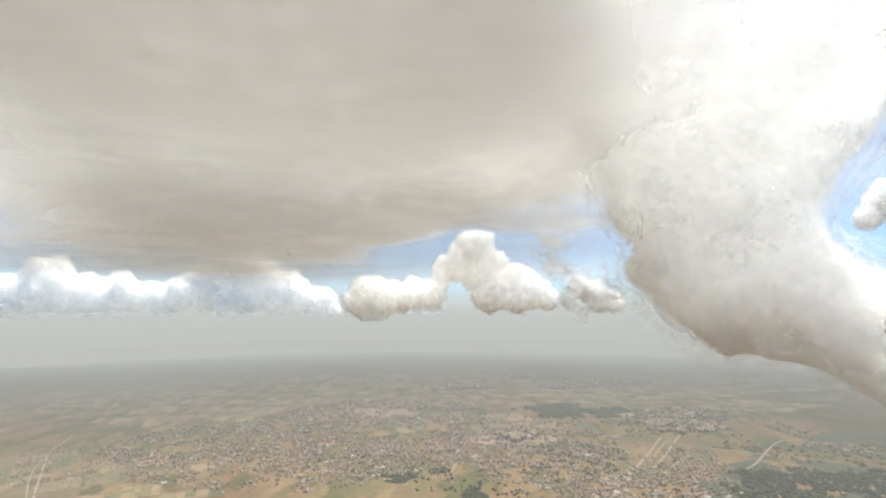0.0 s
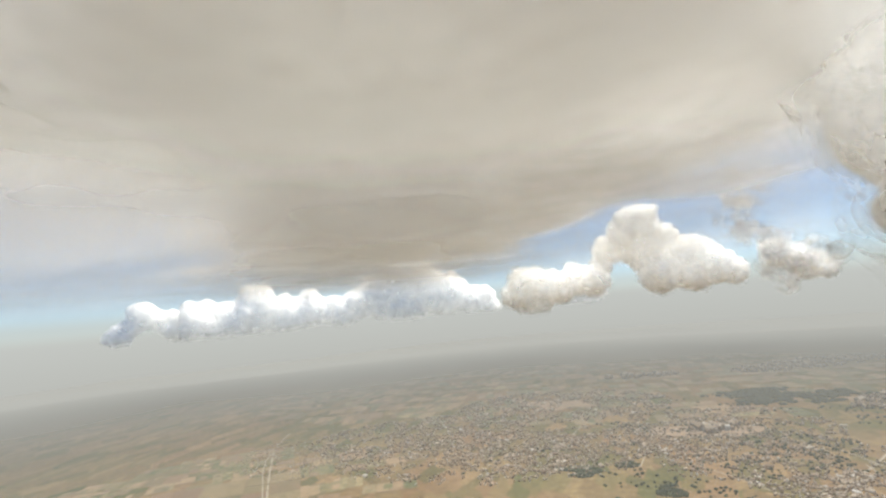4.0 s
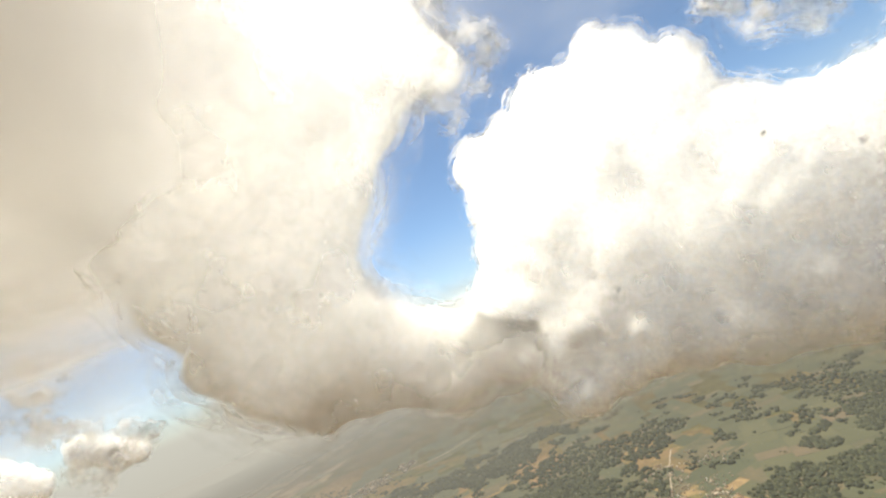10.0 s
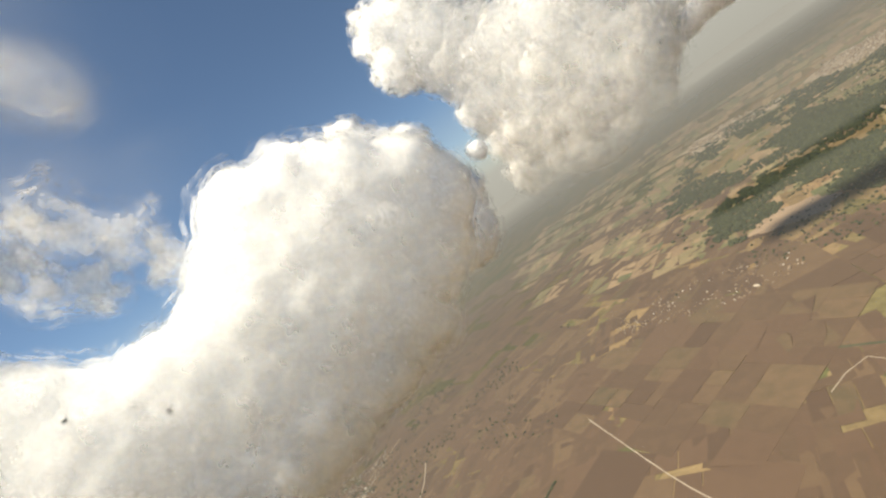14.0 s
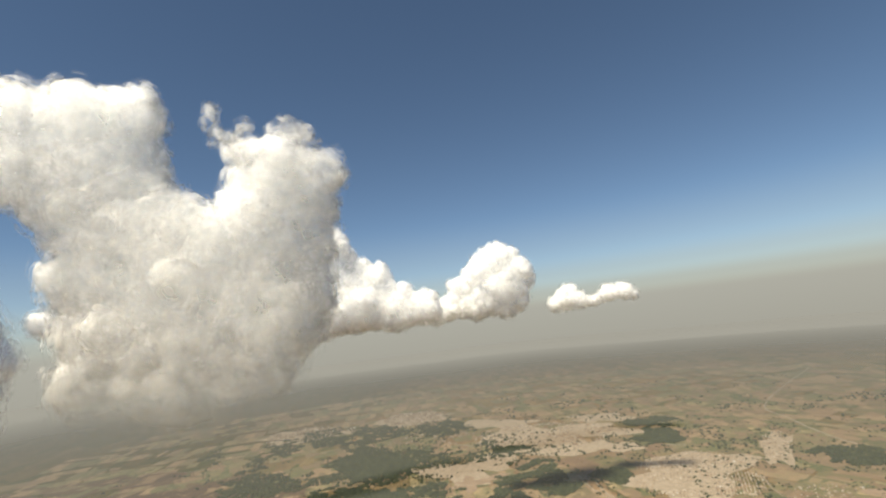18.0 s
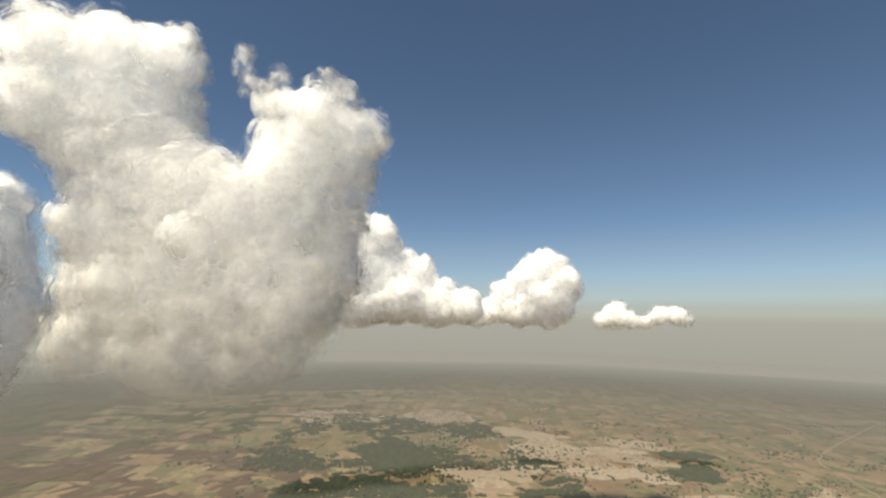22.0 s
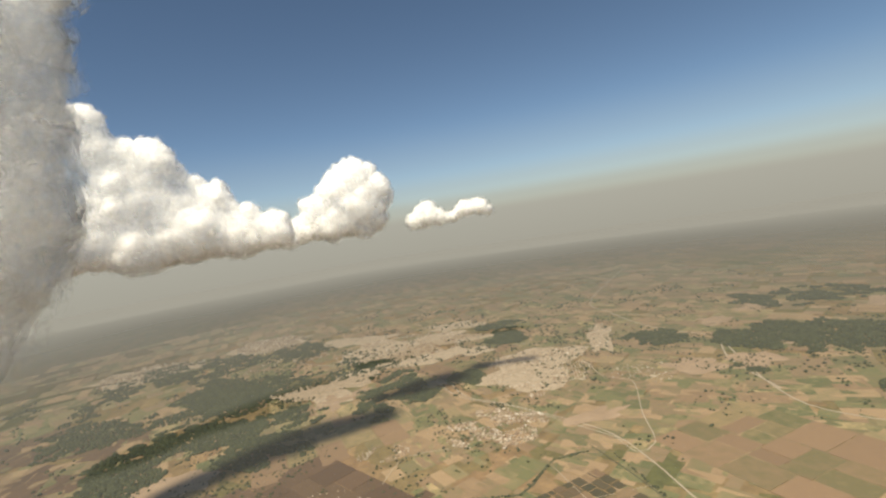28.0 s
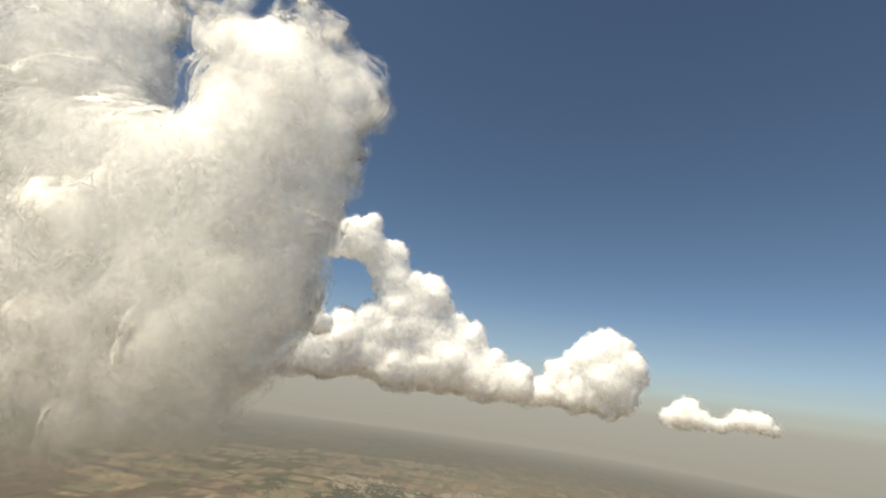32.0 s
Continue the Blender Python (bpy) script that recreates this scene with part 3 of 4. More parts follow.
for spec in [(-470, 1484, 330, 240, 10, 1500, "sprawling town of small pale houses", 0, 4.4), (-60, 1817, 360, 260, 0, 1700, "sprawling town of small pale houses", 0, 4.4),
             (329, 1421, 280, 240, 20, 1300, "sprawling town of small pale houses", 0, 4.2), (-102, 1280, 260, 150, 5, 1100, "sprawling town of small pale houses", 0, 4.2),
             (-796, 1282, 120, 220, 40, 500, "houses strung along the straight road"), (945, 2417, 330, 120, 15, 300, "far works with bright sheds", 0, 9),
             (922, 1662, 220, 120, 20, 260, "far works with bright sheds", 0, 8), (487, 969, 130, 150, 45, 900, "town of pale houses beside the road", 0, 3.6),
             (421, 660, 70, 90, 30, 420, "village houses along the road"), (578, 363, 60, 110, 20, 420, "village houses along the road"),
             (842, 262, 90, 70, 10, 180, "pale hamlet among the hills"), (992, -277, 60, 210, 50, 520, "ribbon village along the road"),
             (1016, 2496, 300, 90, 20, 240, "far works with bright sheds", 0, 9), (-2, -634, 60, 110, 20, 130, "scattered farm buildings"),
             (368, -719, 160, 60, 5, 160, "scattered farm buildings"), (-619, -812, 70, 60, 0, 160, "cluster of small houses"),
             (313, 1421, 50, 30, 10, 50, "long pale sheds at the edge of the town", 14, 13), (275, 2342, 160, 60, 5, 70, "far pale sheds", 0, 14),
             (338, 1449, 60, 30, 30, 30, "long pale sheds at the edge of the town", 12, 12), (655, 274, 80, 70, 30, 420, "village on the green hillside"),
             (711, 209, 70, 30, 0, 160, "village on the green hillside"), (821, 774, 60, 40, 40, 200, "village at a bend of the road"),
             (611, 1061, 110, 100, 20, 420, "pale estate with parallel streets", 16, 4), (872, 1522, 130, 70, 10, 160, "far pale sheds", 0, 9),
             (1197, 1243, 140, 60, -20, 200, "far village along the road", 0, 5),
             (1068, -401, 40, 100, 35, 260, "ribbon village along the road"), (781, -119, 40, 120, 50, 320, "ribbon village along the road"),
             (30, -1609, 160, 70, 10, 260, "far hamlet of tan houses"),
             (-280, -1460, 200, 139, 154, 1300, "tan housing estate in loose rows", 8, 2.6), (-481, -987, 169, 116, 62, 2000, "dense tan housing estate", 6, 2.3), (-274, -774, 92, 78, 152, 900, "scattered village of small pale houses", 0, 2.9),
             (107, -1952, 117, 94, 136, 420, "far tan hamlet", 0, 4), (468, -1863, 172, 86, -176, 420, "far tan hamlet", 0, 4), (-729, -1104, 126, 30, 55, 300, "terraces beside the bypass", 6, 2.4),
             (100, -1945, 135, 117, 114, 600, "far tan housing estate", 9, 4), (523, -1918, 126, 98, 170, 300, "far tan hamlet", 0, 4), (-86, -800, 43, 28, 158, 130, "scattered farm buildings", 0, 2.2),
             (650, 271, 176, 17, -104, 600, "ribbon village along the road", 0, 2.4),
             (973, -275, 292, 75, 153, 500, "village of pale houses on branching lanes", 0, 2.4),
             (354, 923, 243, 104, 82, 1100, "town of pale houses beside the road", 0, 3.6),
             (372, 671, 344, 41, -93, 500, "terraced streets at the town's edge", 12, 3.2),
             (695, 1165, 192, 67, 71, 400, "terraced streets at the town's edge", 12, 3.4),
             (-197, 1292, 433, 231, -174, 1500, "sprawling town of small pale houses", 0, 4),
             (371, 1201, 255, 189, 169, 900, "sprawling town of small pale houses", 0, 4)]:
    settlement(*spec)


def trees(cx, cy, rx, ry, turn, count, label, keep=0.42, size=5.0, line=None):
    """Many small crowns: a wood with a ragged edge, or a hedgerow along a line."""
    count, size = (count, size) if line else (int(count * 2.2), size * 0.55)
    ico = [(0, 0, 1), (0.9, 0, 0.35), (0.28, 0.85, 0.35), (-0.72, 0.53, 0.35), (-0.72, -0.53, 0.35), (0.28, -0.85, 0.35),
           (0.7, 0.5, -0.4), (-0.27, 0.83, -0.4), (-0.88, 0, -0.4), (-0.27, -0.83, -0.4), (0.7, -0.5, -0.4)]
    fc = [(0, 1, 2), (0, 2, 3), (0, 3, 4), (0, 4, 5), (0, 5, 1), (1, 6, 2), (2, 7, 3), (3, 8, 4), (4, 9, 5), (5, 10, 1),
          (6, 7, 2), (7, 8, 3), (8, 9, 4), (9, 10, 5), (10, 6, 1)]
    c, s = math.cos(radians(turn)), math.sin(radians(turn))
    v, f = [], []
    for _ in range(count):
        if line:
            k = random.randrange(len(line) - 1)
            t = random.random()
            X = line[k][0] * (1 - t) + line[k + 1][0] * t + random.gauss(0, 1.0)
            Y = line[k][1] * (1 - t) + line[k + 1][1] * t + random.gauss(0, 1.0)
        else:
            a, q = random.uniform(0, 2 * math.pi), math.sqrt(random.random())
            x, y = rx * q * math.cos(a), ry * q * math.sin(a)
            ragged = 0.6 * noise.noise((x / 110 + cx * 0.1, y / 110 + cy * 0.1, 4.4)) + 0.4 * noise.noise((x / 32, y / 32, cx * 0.1))
            if 0.5 + ragged < keep + 0.5 * max(0, q - 0.45):
                continue
            X, Y = cx + c * x - s * y, cy + s * x + c * y
        r = size * random.uniform(0.5, 1.2)
        z, k = gz(X, Y) + 0.35 * r, len(v)
        for p in ico:
            j = r * random.uniform(0.75, 1.2)
            v.append((X + p[0] * j, Y + p[1] * j, z + p[2] * j * 0.8))
        f += [tuple(k + i for i in q) for q in fc]
    tagged(new("trees", mesh_from("trees", v, f, WOOD)), label, "trees", "woods and hedges", "stuff")


for spec in [(982, 474, 300, 330, 20, 3000, "dark wooded hillside", 0.47, 8), (911, 988, 260, 230, 0, 2200, "dark wooded hill", 0.45, 8),
             (1080, 60, 220, 260, 0, 1500, "dark woodland", 0.5, 8), (-20, -1364, 300, 110, 0, 1100, "thin belt of trees", 0.52, 7),
             (658, 496, 190, 200, 0, 3600, "dense dark wood on a hill by the town", 0.32, 8), (492, 546, 90, 90, 0, 800, "dark copse by the town", 0.3, 6),
             (24, 1151, 90, 60, 0, 700, "dark copse within the town", 0.25, 6), (129, 999, 90, 45, 20, 500, "dark copse within the town", 0.3, 6),
             (590, 1786, 260, 130, 0, 1600, "far dark wood", 0.4, 10), (821, 496, 150, 170, 20, 2200, "dark wooded hillside", 0.42, 7),
             (701, 29, 190, 150, 0, 2200, "dark wooded hillside", 0.42, 7), (643, 728, 120, 110, 0, 1000, "dark wood behind the villages", 0.47, 7),
             (1126, 748, 240, 200, 10, 2400, "dark wooded hillside", 0.47, 8), (675, 602, 110, 90, 0, 700, "dark copse above the road", 0.42, 6),
             (963, -118, 160, 150, 0, 1400, "dark wood below the village", 0.47, 7),
             # crowns added where a small cloud's shadow darkens the ground
             (813, 21, 130, 90, 0, 1400, "dark wood below the village", 0.37, 7),
             (-1284, -994, 225, 156, 155, 2600, "dark green woodland and scrub on the plain", 0.34, 7), (-952, -819, 143, 100, 28, 1500, "dark green woodland and scrub on the plain", 0.39, 7), (-1083, -675, 204, 143, 21, 2200, "dark green woodland and scrub on the plain", 0.39, 7),
             (-897, -490, 89, 68, 21, 1000, "dark green woodland and scrub on the plain", 0.44, 7), (-1717, -706, 208, 136, 20, 1200, "dark green woodland and scrub on the plain", 0.44, 7), (-816, -996, 92, 77, 26, 700, "dark green woodland and scrub on the plain", 0.49, 7),
             # from the second entry here, dark crowns mostly stand in for soft cloud shadows
             (-747, -705, 59, 46, 25, 500, "dark green woodland and scrub on the plain", 0.49, 7), (352, -1776, 255, 171, 175, 2400, "dark green woodland and scrub on the plain", 0.44, 7), (183, -1370, 166, 137, 145, 2200, "dark green woodland and scrub on the plain", 0.42, 7),
             (181, -1098, 237, 147, -170, 3200, "dark green woodland and scrub on the plain", 0.44, 7), (47, -922, 106, 55, 168, 1300, "dark green woodland and scrub on the plain", 0.49, 7), (-180, -1103, 136, 102, 89, 1900, "dark green woodland and scrub on the plain", 0.39, 7),
             (-119, -1008, 81, 61, 93, 900, "dark green woodland and scrub on the plain", 0.44, 7), (-330, -1035, 64, 48, 75, 600, "dark green woodland and scrub on the plain", 0.39, 7), (-603, -1439, 81, 65, 155, 600, "dark green woodland and scrub on the plain", 0.39, 7),
             (-171, -1345, 70, 47, 155, 500, "dark green woodland and scrub on the plain", 0.44, 7), (-527, -1265, 72, 39, 155, 500, "dark green woodland and scrub on the plain", 0.44, 7), (-32, -1806, 90, 73, 128, 500, "dark green woodland and scrub on the plain", 0.44, 7),
             (607, -1615, 205, 175, 155, 1500, "dark green woodland and scrub on the plain", 0.49, 7), (381, -1312, 226, 162, 180, 2000, "dark green woodland and scrub on the plain", 0.44, 7), (203, -1400, 282, 101, 109, 1600, "dark green woodland and scrub on the plain", 0.44, 7),
             (354, -985, 190, 85, 124, 1400, "dark green woodland and scrub on the plain", 0.49, 7), (127, -1007, 164, 79, 118, 1400, "dark green woodland and scrub on the plain", 0.49, 7), (-6, -1693, 161, 86, 113, 600, "dark green woodland and scrub on the plain", 0.44, 7),
             (-561, -1340, 89, 49, 91, 500, "dark green woodland and scrub on the plain", 0.44, 7),
             (-300, -1500, 1300, 700, 0, 5200, "scattered dark copses over the far plain", 0.6, 7), (-900, -900, 700, 500, 0, 2600, "scattered dark copses", 0.6, 5.5),
             (0, -900, 500, 350, 0, 2200, "scattered dark scrub", 0.6, 4.5), (600, 1300, 900, 600, 20, 3000, "scattered dark copses", 0.6, 7),
             (900, -300, 500, 600, 0, 2600, "scattered dark scrub", 0.6, 4.5)]:
    trees(*spec)
for n, line in ((190, [(-38, -535), (-84, -577), (-151, -603), (-218, -574), (-296, -624), (-350, -617)]), (90, [(-376, -598), (-362, -503), (-353, -412), (-355, -284)]),
                (160, [(17, -560), (-39, -624), (-114, -650)]), (160, [(466, -268), (503, -293), (496, -350)]), (90, [(617, 447), (656, 314), (661, 143)])):
    trees(0, 0, 0, 0, 0, n, "dark hedgerow of low trees between fields", 0, 2.0, line)


# ---- clouds ----
def heap(centre, size, voxel, smooth=0):
    """One skin round a heap of balls."""
    ball = bmesh.new()
    bmesh.ops.create_icosphere(ball, subdivisions=2, radius=1)
    unit = np.array([q.co for q in ball.verts])
    tri = np.array([[q.index for q in p.verts] for p in ball.faces])
    ball.free()
    v = (unit[None] * np.array(size)[:, None, None] + np.array(centre)[:, None, :]).reshape(-1, 3)
    f = (tri[None] + (np.arange(len(size)) * len(unit))[:, None, None]).reshape(-1, 3)
    me = bpy.data.meshes.new("heap")
    me.from_pydata(v.tolist(), [], f.tolist())
    ob = new("heap", me)
    mod = ob.modifiers.new("skin", "REMESH")
    mod.mode, mod.voxel_size = "VOXEL", voxel
    if smooth:
        mod = ob.modifiers.new("ease", "SMOOTH")
        mod.factor, mod.iterations = 0.5, smooth
    done = bpy.data.meshes.new_from_object(ob.evaluated_get(bpy.context.evaluated_depsgraph_get()))
    bpy.data.objects.remove(ob)
    v, nrm = np.empty(len(done.vertices) * 3), np.empty(len(done.vertices) * 3)
    done.vertices.foreach_get("co", v), done.vertices.foreach_get("normal", nrm)
    f = [tuple(p.vertices) for p in done.polygons]
    bpy.data.meshes.remove(done), bpy.data.meshes.remove(me)
    return v.reshape(-1, 3), nrm.reshape(-1, 3), f


def cloud(label, lobes, voxel, depth, mats, seed=0, base=None, core=True, shrink=0.95, heads=14, lumps=1.0, smooth=3, fill=0.46):
    """lobes: x, y, z, radius. A heart of heaped heads, and thin torn shells that reach depth metres out from it."""
    rng = np.random.default_rng(seed)
    thing = tagged(new("cloud"), label, "cloud", "clouds round the flight")
    big = [(np.array(q[:3], float), q[3] * shrink) for q in lobes]
    mid = sum(c for c, r in big) / len(big)
    thing.location = mid
    for i in range(len(big)):                       # fill the waists between neighbours
        for j in range(i):
            (c, r), (d, q) = big[i], big[j]
            if 0.7 * max(r, q) < np.linalg.norm(c - d) < 1.5 * (r + q):
                big.append(((c + d) / 2, fill * (r + q)))
    balls = list(big)
    for c, r in big[:len(lobes)]:                                # smaller heads on every lobe, and smaller ones on those
        for _ in range(heads):
            w = rng.normal(size=3)
            w /= np.linalg.norm(w)
            if w[2] < -0.5:
                continue
            c2, r2 = c + w * r * 0.84, r * rng.uniform(0.2, 0.44)
            balls.append((c2, r2))
            for _ in range(4):
                w2 = rng.normal(size=3) + w
                w2 /= np.linalg.norm(w2)
                balls.append((c2 + w2 * r2 * 0.85, r2 * rng.uniform(0.3, 0.5)))
    balls = [(c, r) for c, r in balls if r > voxel * 0.8]
    v, nrm, f = heap([c for c, r in balls], [r for c, r in balls], voxel, smooth)
    if base is not None:                            # level underside
        low = v[:, 2] < base
        v[low, 2] = base + (v[low, 2] - base) * 0.2
    lump = 1.2 * (billow(v / (voxel * 5.5), seed) - 0.5) + 0.7 * (billow(v / (voxel * 2.6), seed + 3) - 0.5) + 0.4 * (smooth_noise(v / (voxel * 1.3), seed) - 0.5)
    v = v + nrm * (voxel * lumps * lump * np.clip(nrm[:, 2] * 0.5 + 0.8, 0.4, 1))[:, None]
    if core:
        tagged(part("heart", mesh_from("heart", v - mid, f, mats[0], True), thing, "dense white heart of the cloud"), kind="stuff")
    count = len(mats[1])
    for k, mat in enumerate(mats[1]):               # each shell wider and more torn
        t = (k + 0.6) / count if core else (k + 0.5) / count - 0.7
        wave = smooth_noise(v / (depth * 1.3) + 3.7 * k, seed + k) + 0.6 * smooth_noise(v / (depth * 0.45) + 1.9 * k, seed + 40 + k) - 0.8
        out = v + nrm * (depth * (t + 0.55 * wave * (0.3 + abs(t))))[:, None]
        tagged(part("veil", mesh_from("veil", out - mid, f, mat, True), thing, "torn half-transparent veil of the cloud"), kind="stuff")
    return thing


def step(q, a, b):
    q = np.clip((q - a) / (b - a), 0, 1)
    return q * q * (3 - 2 * q)


def sheet(k, height, cover, opacity, middle):
    """One thin wide sheet of cloud above the flight; cover gives its share of the sky by bearing, height and a ragged noise."""
    az, el = np.meshgrid(np.linspace(84, -125, 120), np.concatenate([np.linspace(2.2, 30, 44), np.linspace(31.5, 86, 36)]))
    far = height / np.tan(np.radians(el))
    x, y = -np.sin(np.radians(az)) * far, 15 + np.cos(np.radians(az)) * far
    p = np.stack([x / 120, y / 120, np.full_like(x, k * 0.6)], -1).reshape(-1, 3)
    n1 = (smooth_noise(p, 70) - 0.5).reshape(az.shape)
    n = n1 + 0.4 * (smooth_noise(p * 3.1, 71) - 0.5).reshape(az.shape)
    thin = opacity * cover(az, el, n) ** 1.5
    v = np.stack([x, y, 360 + height + min(10, 0.2 * height) * n1], -1).reshape(-1, 3)
    h, w = az.shape
    flat = thin.ravel()
    faces = [(r * w + c, r * w + c + 1, (r + 1) * w + c + 1, (r + 1) * w + c) for r in range(h - 1) for c in range(w - 1)
             if max(flat[r * w + c], flat[r * w + c + 1], flat[(r + 1) * w + c], flat[(r + 1) * w + c + 1]) > 0.002]
    me = mesh_from("veil", v - np.array(middle), faces, LAYER, True)
    me.attributes.new("thin", "FLOAT", "POINT").data.foreach_set("value", flat)
    return me


def hole(az, el, n):
    """A window of blue towards the west."""
    return 1 - 0.8 * step(az + 9 * n, 29, 44) * step(el + 9 * n, 23, 12)


def grey_cover(az, el, n):
    low = np.interp(az, [-30, -8, 6, 40], [11.5, 10.5, 6, 6]) + 5 * n
    edge = -36 + 8 * n
    return step(el, low, low + 2.5) * step(az, edge - 12, edge + 22) * (0.04 + 0.96 * hole(az, el, n)) * step(az, 84, 70)


def mist_cover(az, el, n):
    return step(el, 2.2, 5) * step(el, 22, 12) * step(az, 80, 60) * np.interp(az, [-34, -22, 2, 14], [0, 0.45, 0.6, 1]) * (0.45 + 0.55 * hole(az, el, n)) * np.clip(0.8 + 0.8 * n, 0.3, 1)


# Thin cloud in the east; its western spread is added to imitate pale glare.
def high_cover(az, el, n):
    east = step(az, -48, -62)
    return step(az, -124, -108) * step(el, 4 + 8 * east, 12 + 14 * east) * np.clip(1.5 - east + 1.6 * n, 0, 1.9)


for label, middle, cover, rows in (
        ("broad grey cloud layer close overhead", (0, 60, 430), grey_cover, [(54 + 5 * k, 0.6) for k in range(12)]),
        ("thin grey mist below the cloud layer", (0, 100, 380), mist_cover, [(9 + 6 * k, 0.5) for k in range(6)]),
        ("faint veil of high thin cloud, spread wider to pale the sky", (80, 40, 520), high_cover, [(150 + 8 * k, 0.05) for k in range(3)])):
    layer = tagged(new("cloud"), label, "cloud", "clouds round the flight")
    layer.location = middle
    for k, (height, opacity) in enumerate(rows):
        tagged(part("veil", sheet(k, height, cover, opacity, middle), layer, "thin sheet of the cloud layer"), kind="stuff")

cloud("pale plume of cloud hanging from the grey layer", [(111.4, 150.2, 396.5, 21.5), (121.5, 130.4, 416.5, 15.8), (113.5, 121.3, 441, 23.5), (127.2, 97.6, 442.9, 17.6), (137.2, 87.9, 433.8, 9.7), (111.9, 96.4, 462.2, 17.1), (122.2, 88.8, 455, 9.4), (119.7, 147.3, 373, 16.9), (133.6, 131.9, 358.1, 14), (144, 115.5, 351.5, 12.5), (102.1, 147.3, 422, 23), (90.9, 134.9, 451.7, 27.4), (150.6, 101.2, 344.4, 15.6), (156.6, 85.2, 343.6, 14.1), (88.4, 167.4, 398.1, 18.4), (88.7, 114.9, 470.8, 22.8), (102.7, 162.9, 368.1, 16.9), (82, 157.3, 430.5, 24.3)] +
      [(91.6, 128.6, 410.4, 17.7), (96.7, 131.5, 388.6, 15.2), (104.6, 128.2, 369.3, 13.7), (111.8, 122.1, 353.3, 11.7), (84.3, 123.5, 431.5, 20.9), (82, 142.4, 382, 9.7), (84.8, 142.5, 362.5, 8), (73.5, 148.1, 372.7, 6.5), (100.6, 114.5, 424.8, 15), (107.4, 118.3, 403.8, 9.8), (78.1, 137.8, 409, 11.3), (120.6, 112.3, 343.2, 10.2), (92.6, 137.3, 352.7, 7.2)], 2.8, 12, PLUME, 3, heads=8, lumps=0.3, smooth=6, shrink=0.88)
cloud("towering sunlit white cumulus cloud with grey underside", [(158.3, 47.7, 407.6, 14), (156.5, 64.4, 406.5, 13.1), (162.5, 39.8, 393.7, 16.5), (155.1, 78.9, 398.9, 13.4), (151.1, 88.7, 401.5, 9.5), (161.8, 63.8, 385.4, 20.5), (165.5, 38, 375.9, 18.1), (158.5, 83.1, 374.3, 21), (163.6, 65.6, 361.4, 22.1), (166.2, 41.5, 353.9, 22.6), (165.2, 18.3, 359, 21.6), (161.5, -1.3, 359.3, 18.8), (130.1, -58.4, 384.9, 12.9), (138, -45.9, 390.9, 12.3), (122.5, -68.7, 375.5, 11.3), (144.4, -34.1, 393.8, 10.1), (145.4, -38, 377.8, 17.2), (138.7, -50.4, 362.8, 21.6), (126.5, -65.5, 355.5, 16.6), (154.9, -20.4, 367.5, 18.9), (149.3, -32.5, 351.3, 20.3), (138.1, -50.1, 345.2, 16.9), (158, -11.2, 347.2, 15.7), (164.5, 26.9, 338.3, 16.7), (161, 3.1, 338.8, 14)] +
      [(150.7, 94.7, 403.3, 8.3), (154.9, 82.2, 404.3, 9.8), (160.5, 69.2, 396.1, 13), (154.6, 93.9, 388.1, 10.8), (158.1, 90.8, 368.4, 15.7), (153.2, 103.2, 357.5, 13.4), (163, 73.4, 373.2, 14.7), (162.3, 76.5, 348.3, 18), (154.6, 97.2, 340.9, 14.8), (161.7, 71.5, 332.9, 13.1), (153.6, 93.4, 325.9, 9.8), (145.7, 117.2, 349.2, 11.8), (138.2, 128.1, 343.3, 10.2)] +
      [(132.8, -55.6, 337.6, 10.7), (143.3, -39.4, 334.7, 13.1), (151.8, -21.7, 332.1, 14), (158.4, -0.8, 329.5, 14.6), (162.2, 21.7, 328.2, 15.2), (163.3, 43.2, 330.5, 16.4), (151, -28, 345, 14.1), (163.2, 14, 339.7, 13.9)] +
      [(138.8, -53, 393.6, 11.4), (146.9, -39.7, 395, 11.2), (131.3, -65.2, 384.5, 13.9), (123.2, -75.5, 375.7, 11.7), (144.4, -49.9, 376.5, 16.8), (133.9, -65.2, 365.1, 17.2), (121.3, -78.3, 363.9, 12.6), (153.9, -33.8, 374.6, 13.4), (144.5, -51.2, 356, 15.3), (131.4, -67.6, 349.9, 12.5), (150.1, -33, 396.3, 5.9), (116.9, -80.7, 378.9, 3.9)], 1.9, 5, BRIGHT, 5, shrink=0.92, lumps=0.6)
cloud("two-horned cream-white cumulus cloud with ragged tops", [(102.7, -82.3, 411.4, 7.5), (95.5, -88.9, 411.3, 9.2), (86.6, -94.1, 414.1, 6.8), (105.3, -85, 401.7, 8.1), (97.3, -92.7, 400.5, 10.5), (88.9, -97.6, 403.8, 7.5), (90.1, -92, 389, 11.1), (78.5, -91.4, 384.5, 10.5), (91.6, -91.5, 376.2, 10.9), (73.2, -91.9, 374.4, 11.8), (87, -93.7, 363.8, 12.4), (67.9, -91.3, 361.5, 11.4), (52.8, -89.2, 361.4, 8.8), (55.3, -81.5, 399.3, 2.9), (49.6, -84.6, 397.4, 5.4), (47.1, -86.9, 390.6, 7.4), (41.5, -86.8, 394.9, 4.4), (53.8, -86.9, 387, 8.5), (46.3, -89.6, 382.1, 7), (53.1, -89.9, 375.3, 9.5), (47.7, -89.3, 369.1, 7.3), (61.6, -89, 383.9, 6.2), (59.7, -90.5, 353.4, 10), (77.1, -92.6, 350.8, 11.8), (91.4, -90.2, 352.6, 8.9)], 0.9, 3.4, NEAR, 9, shrink=0.86)
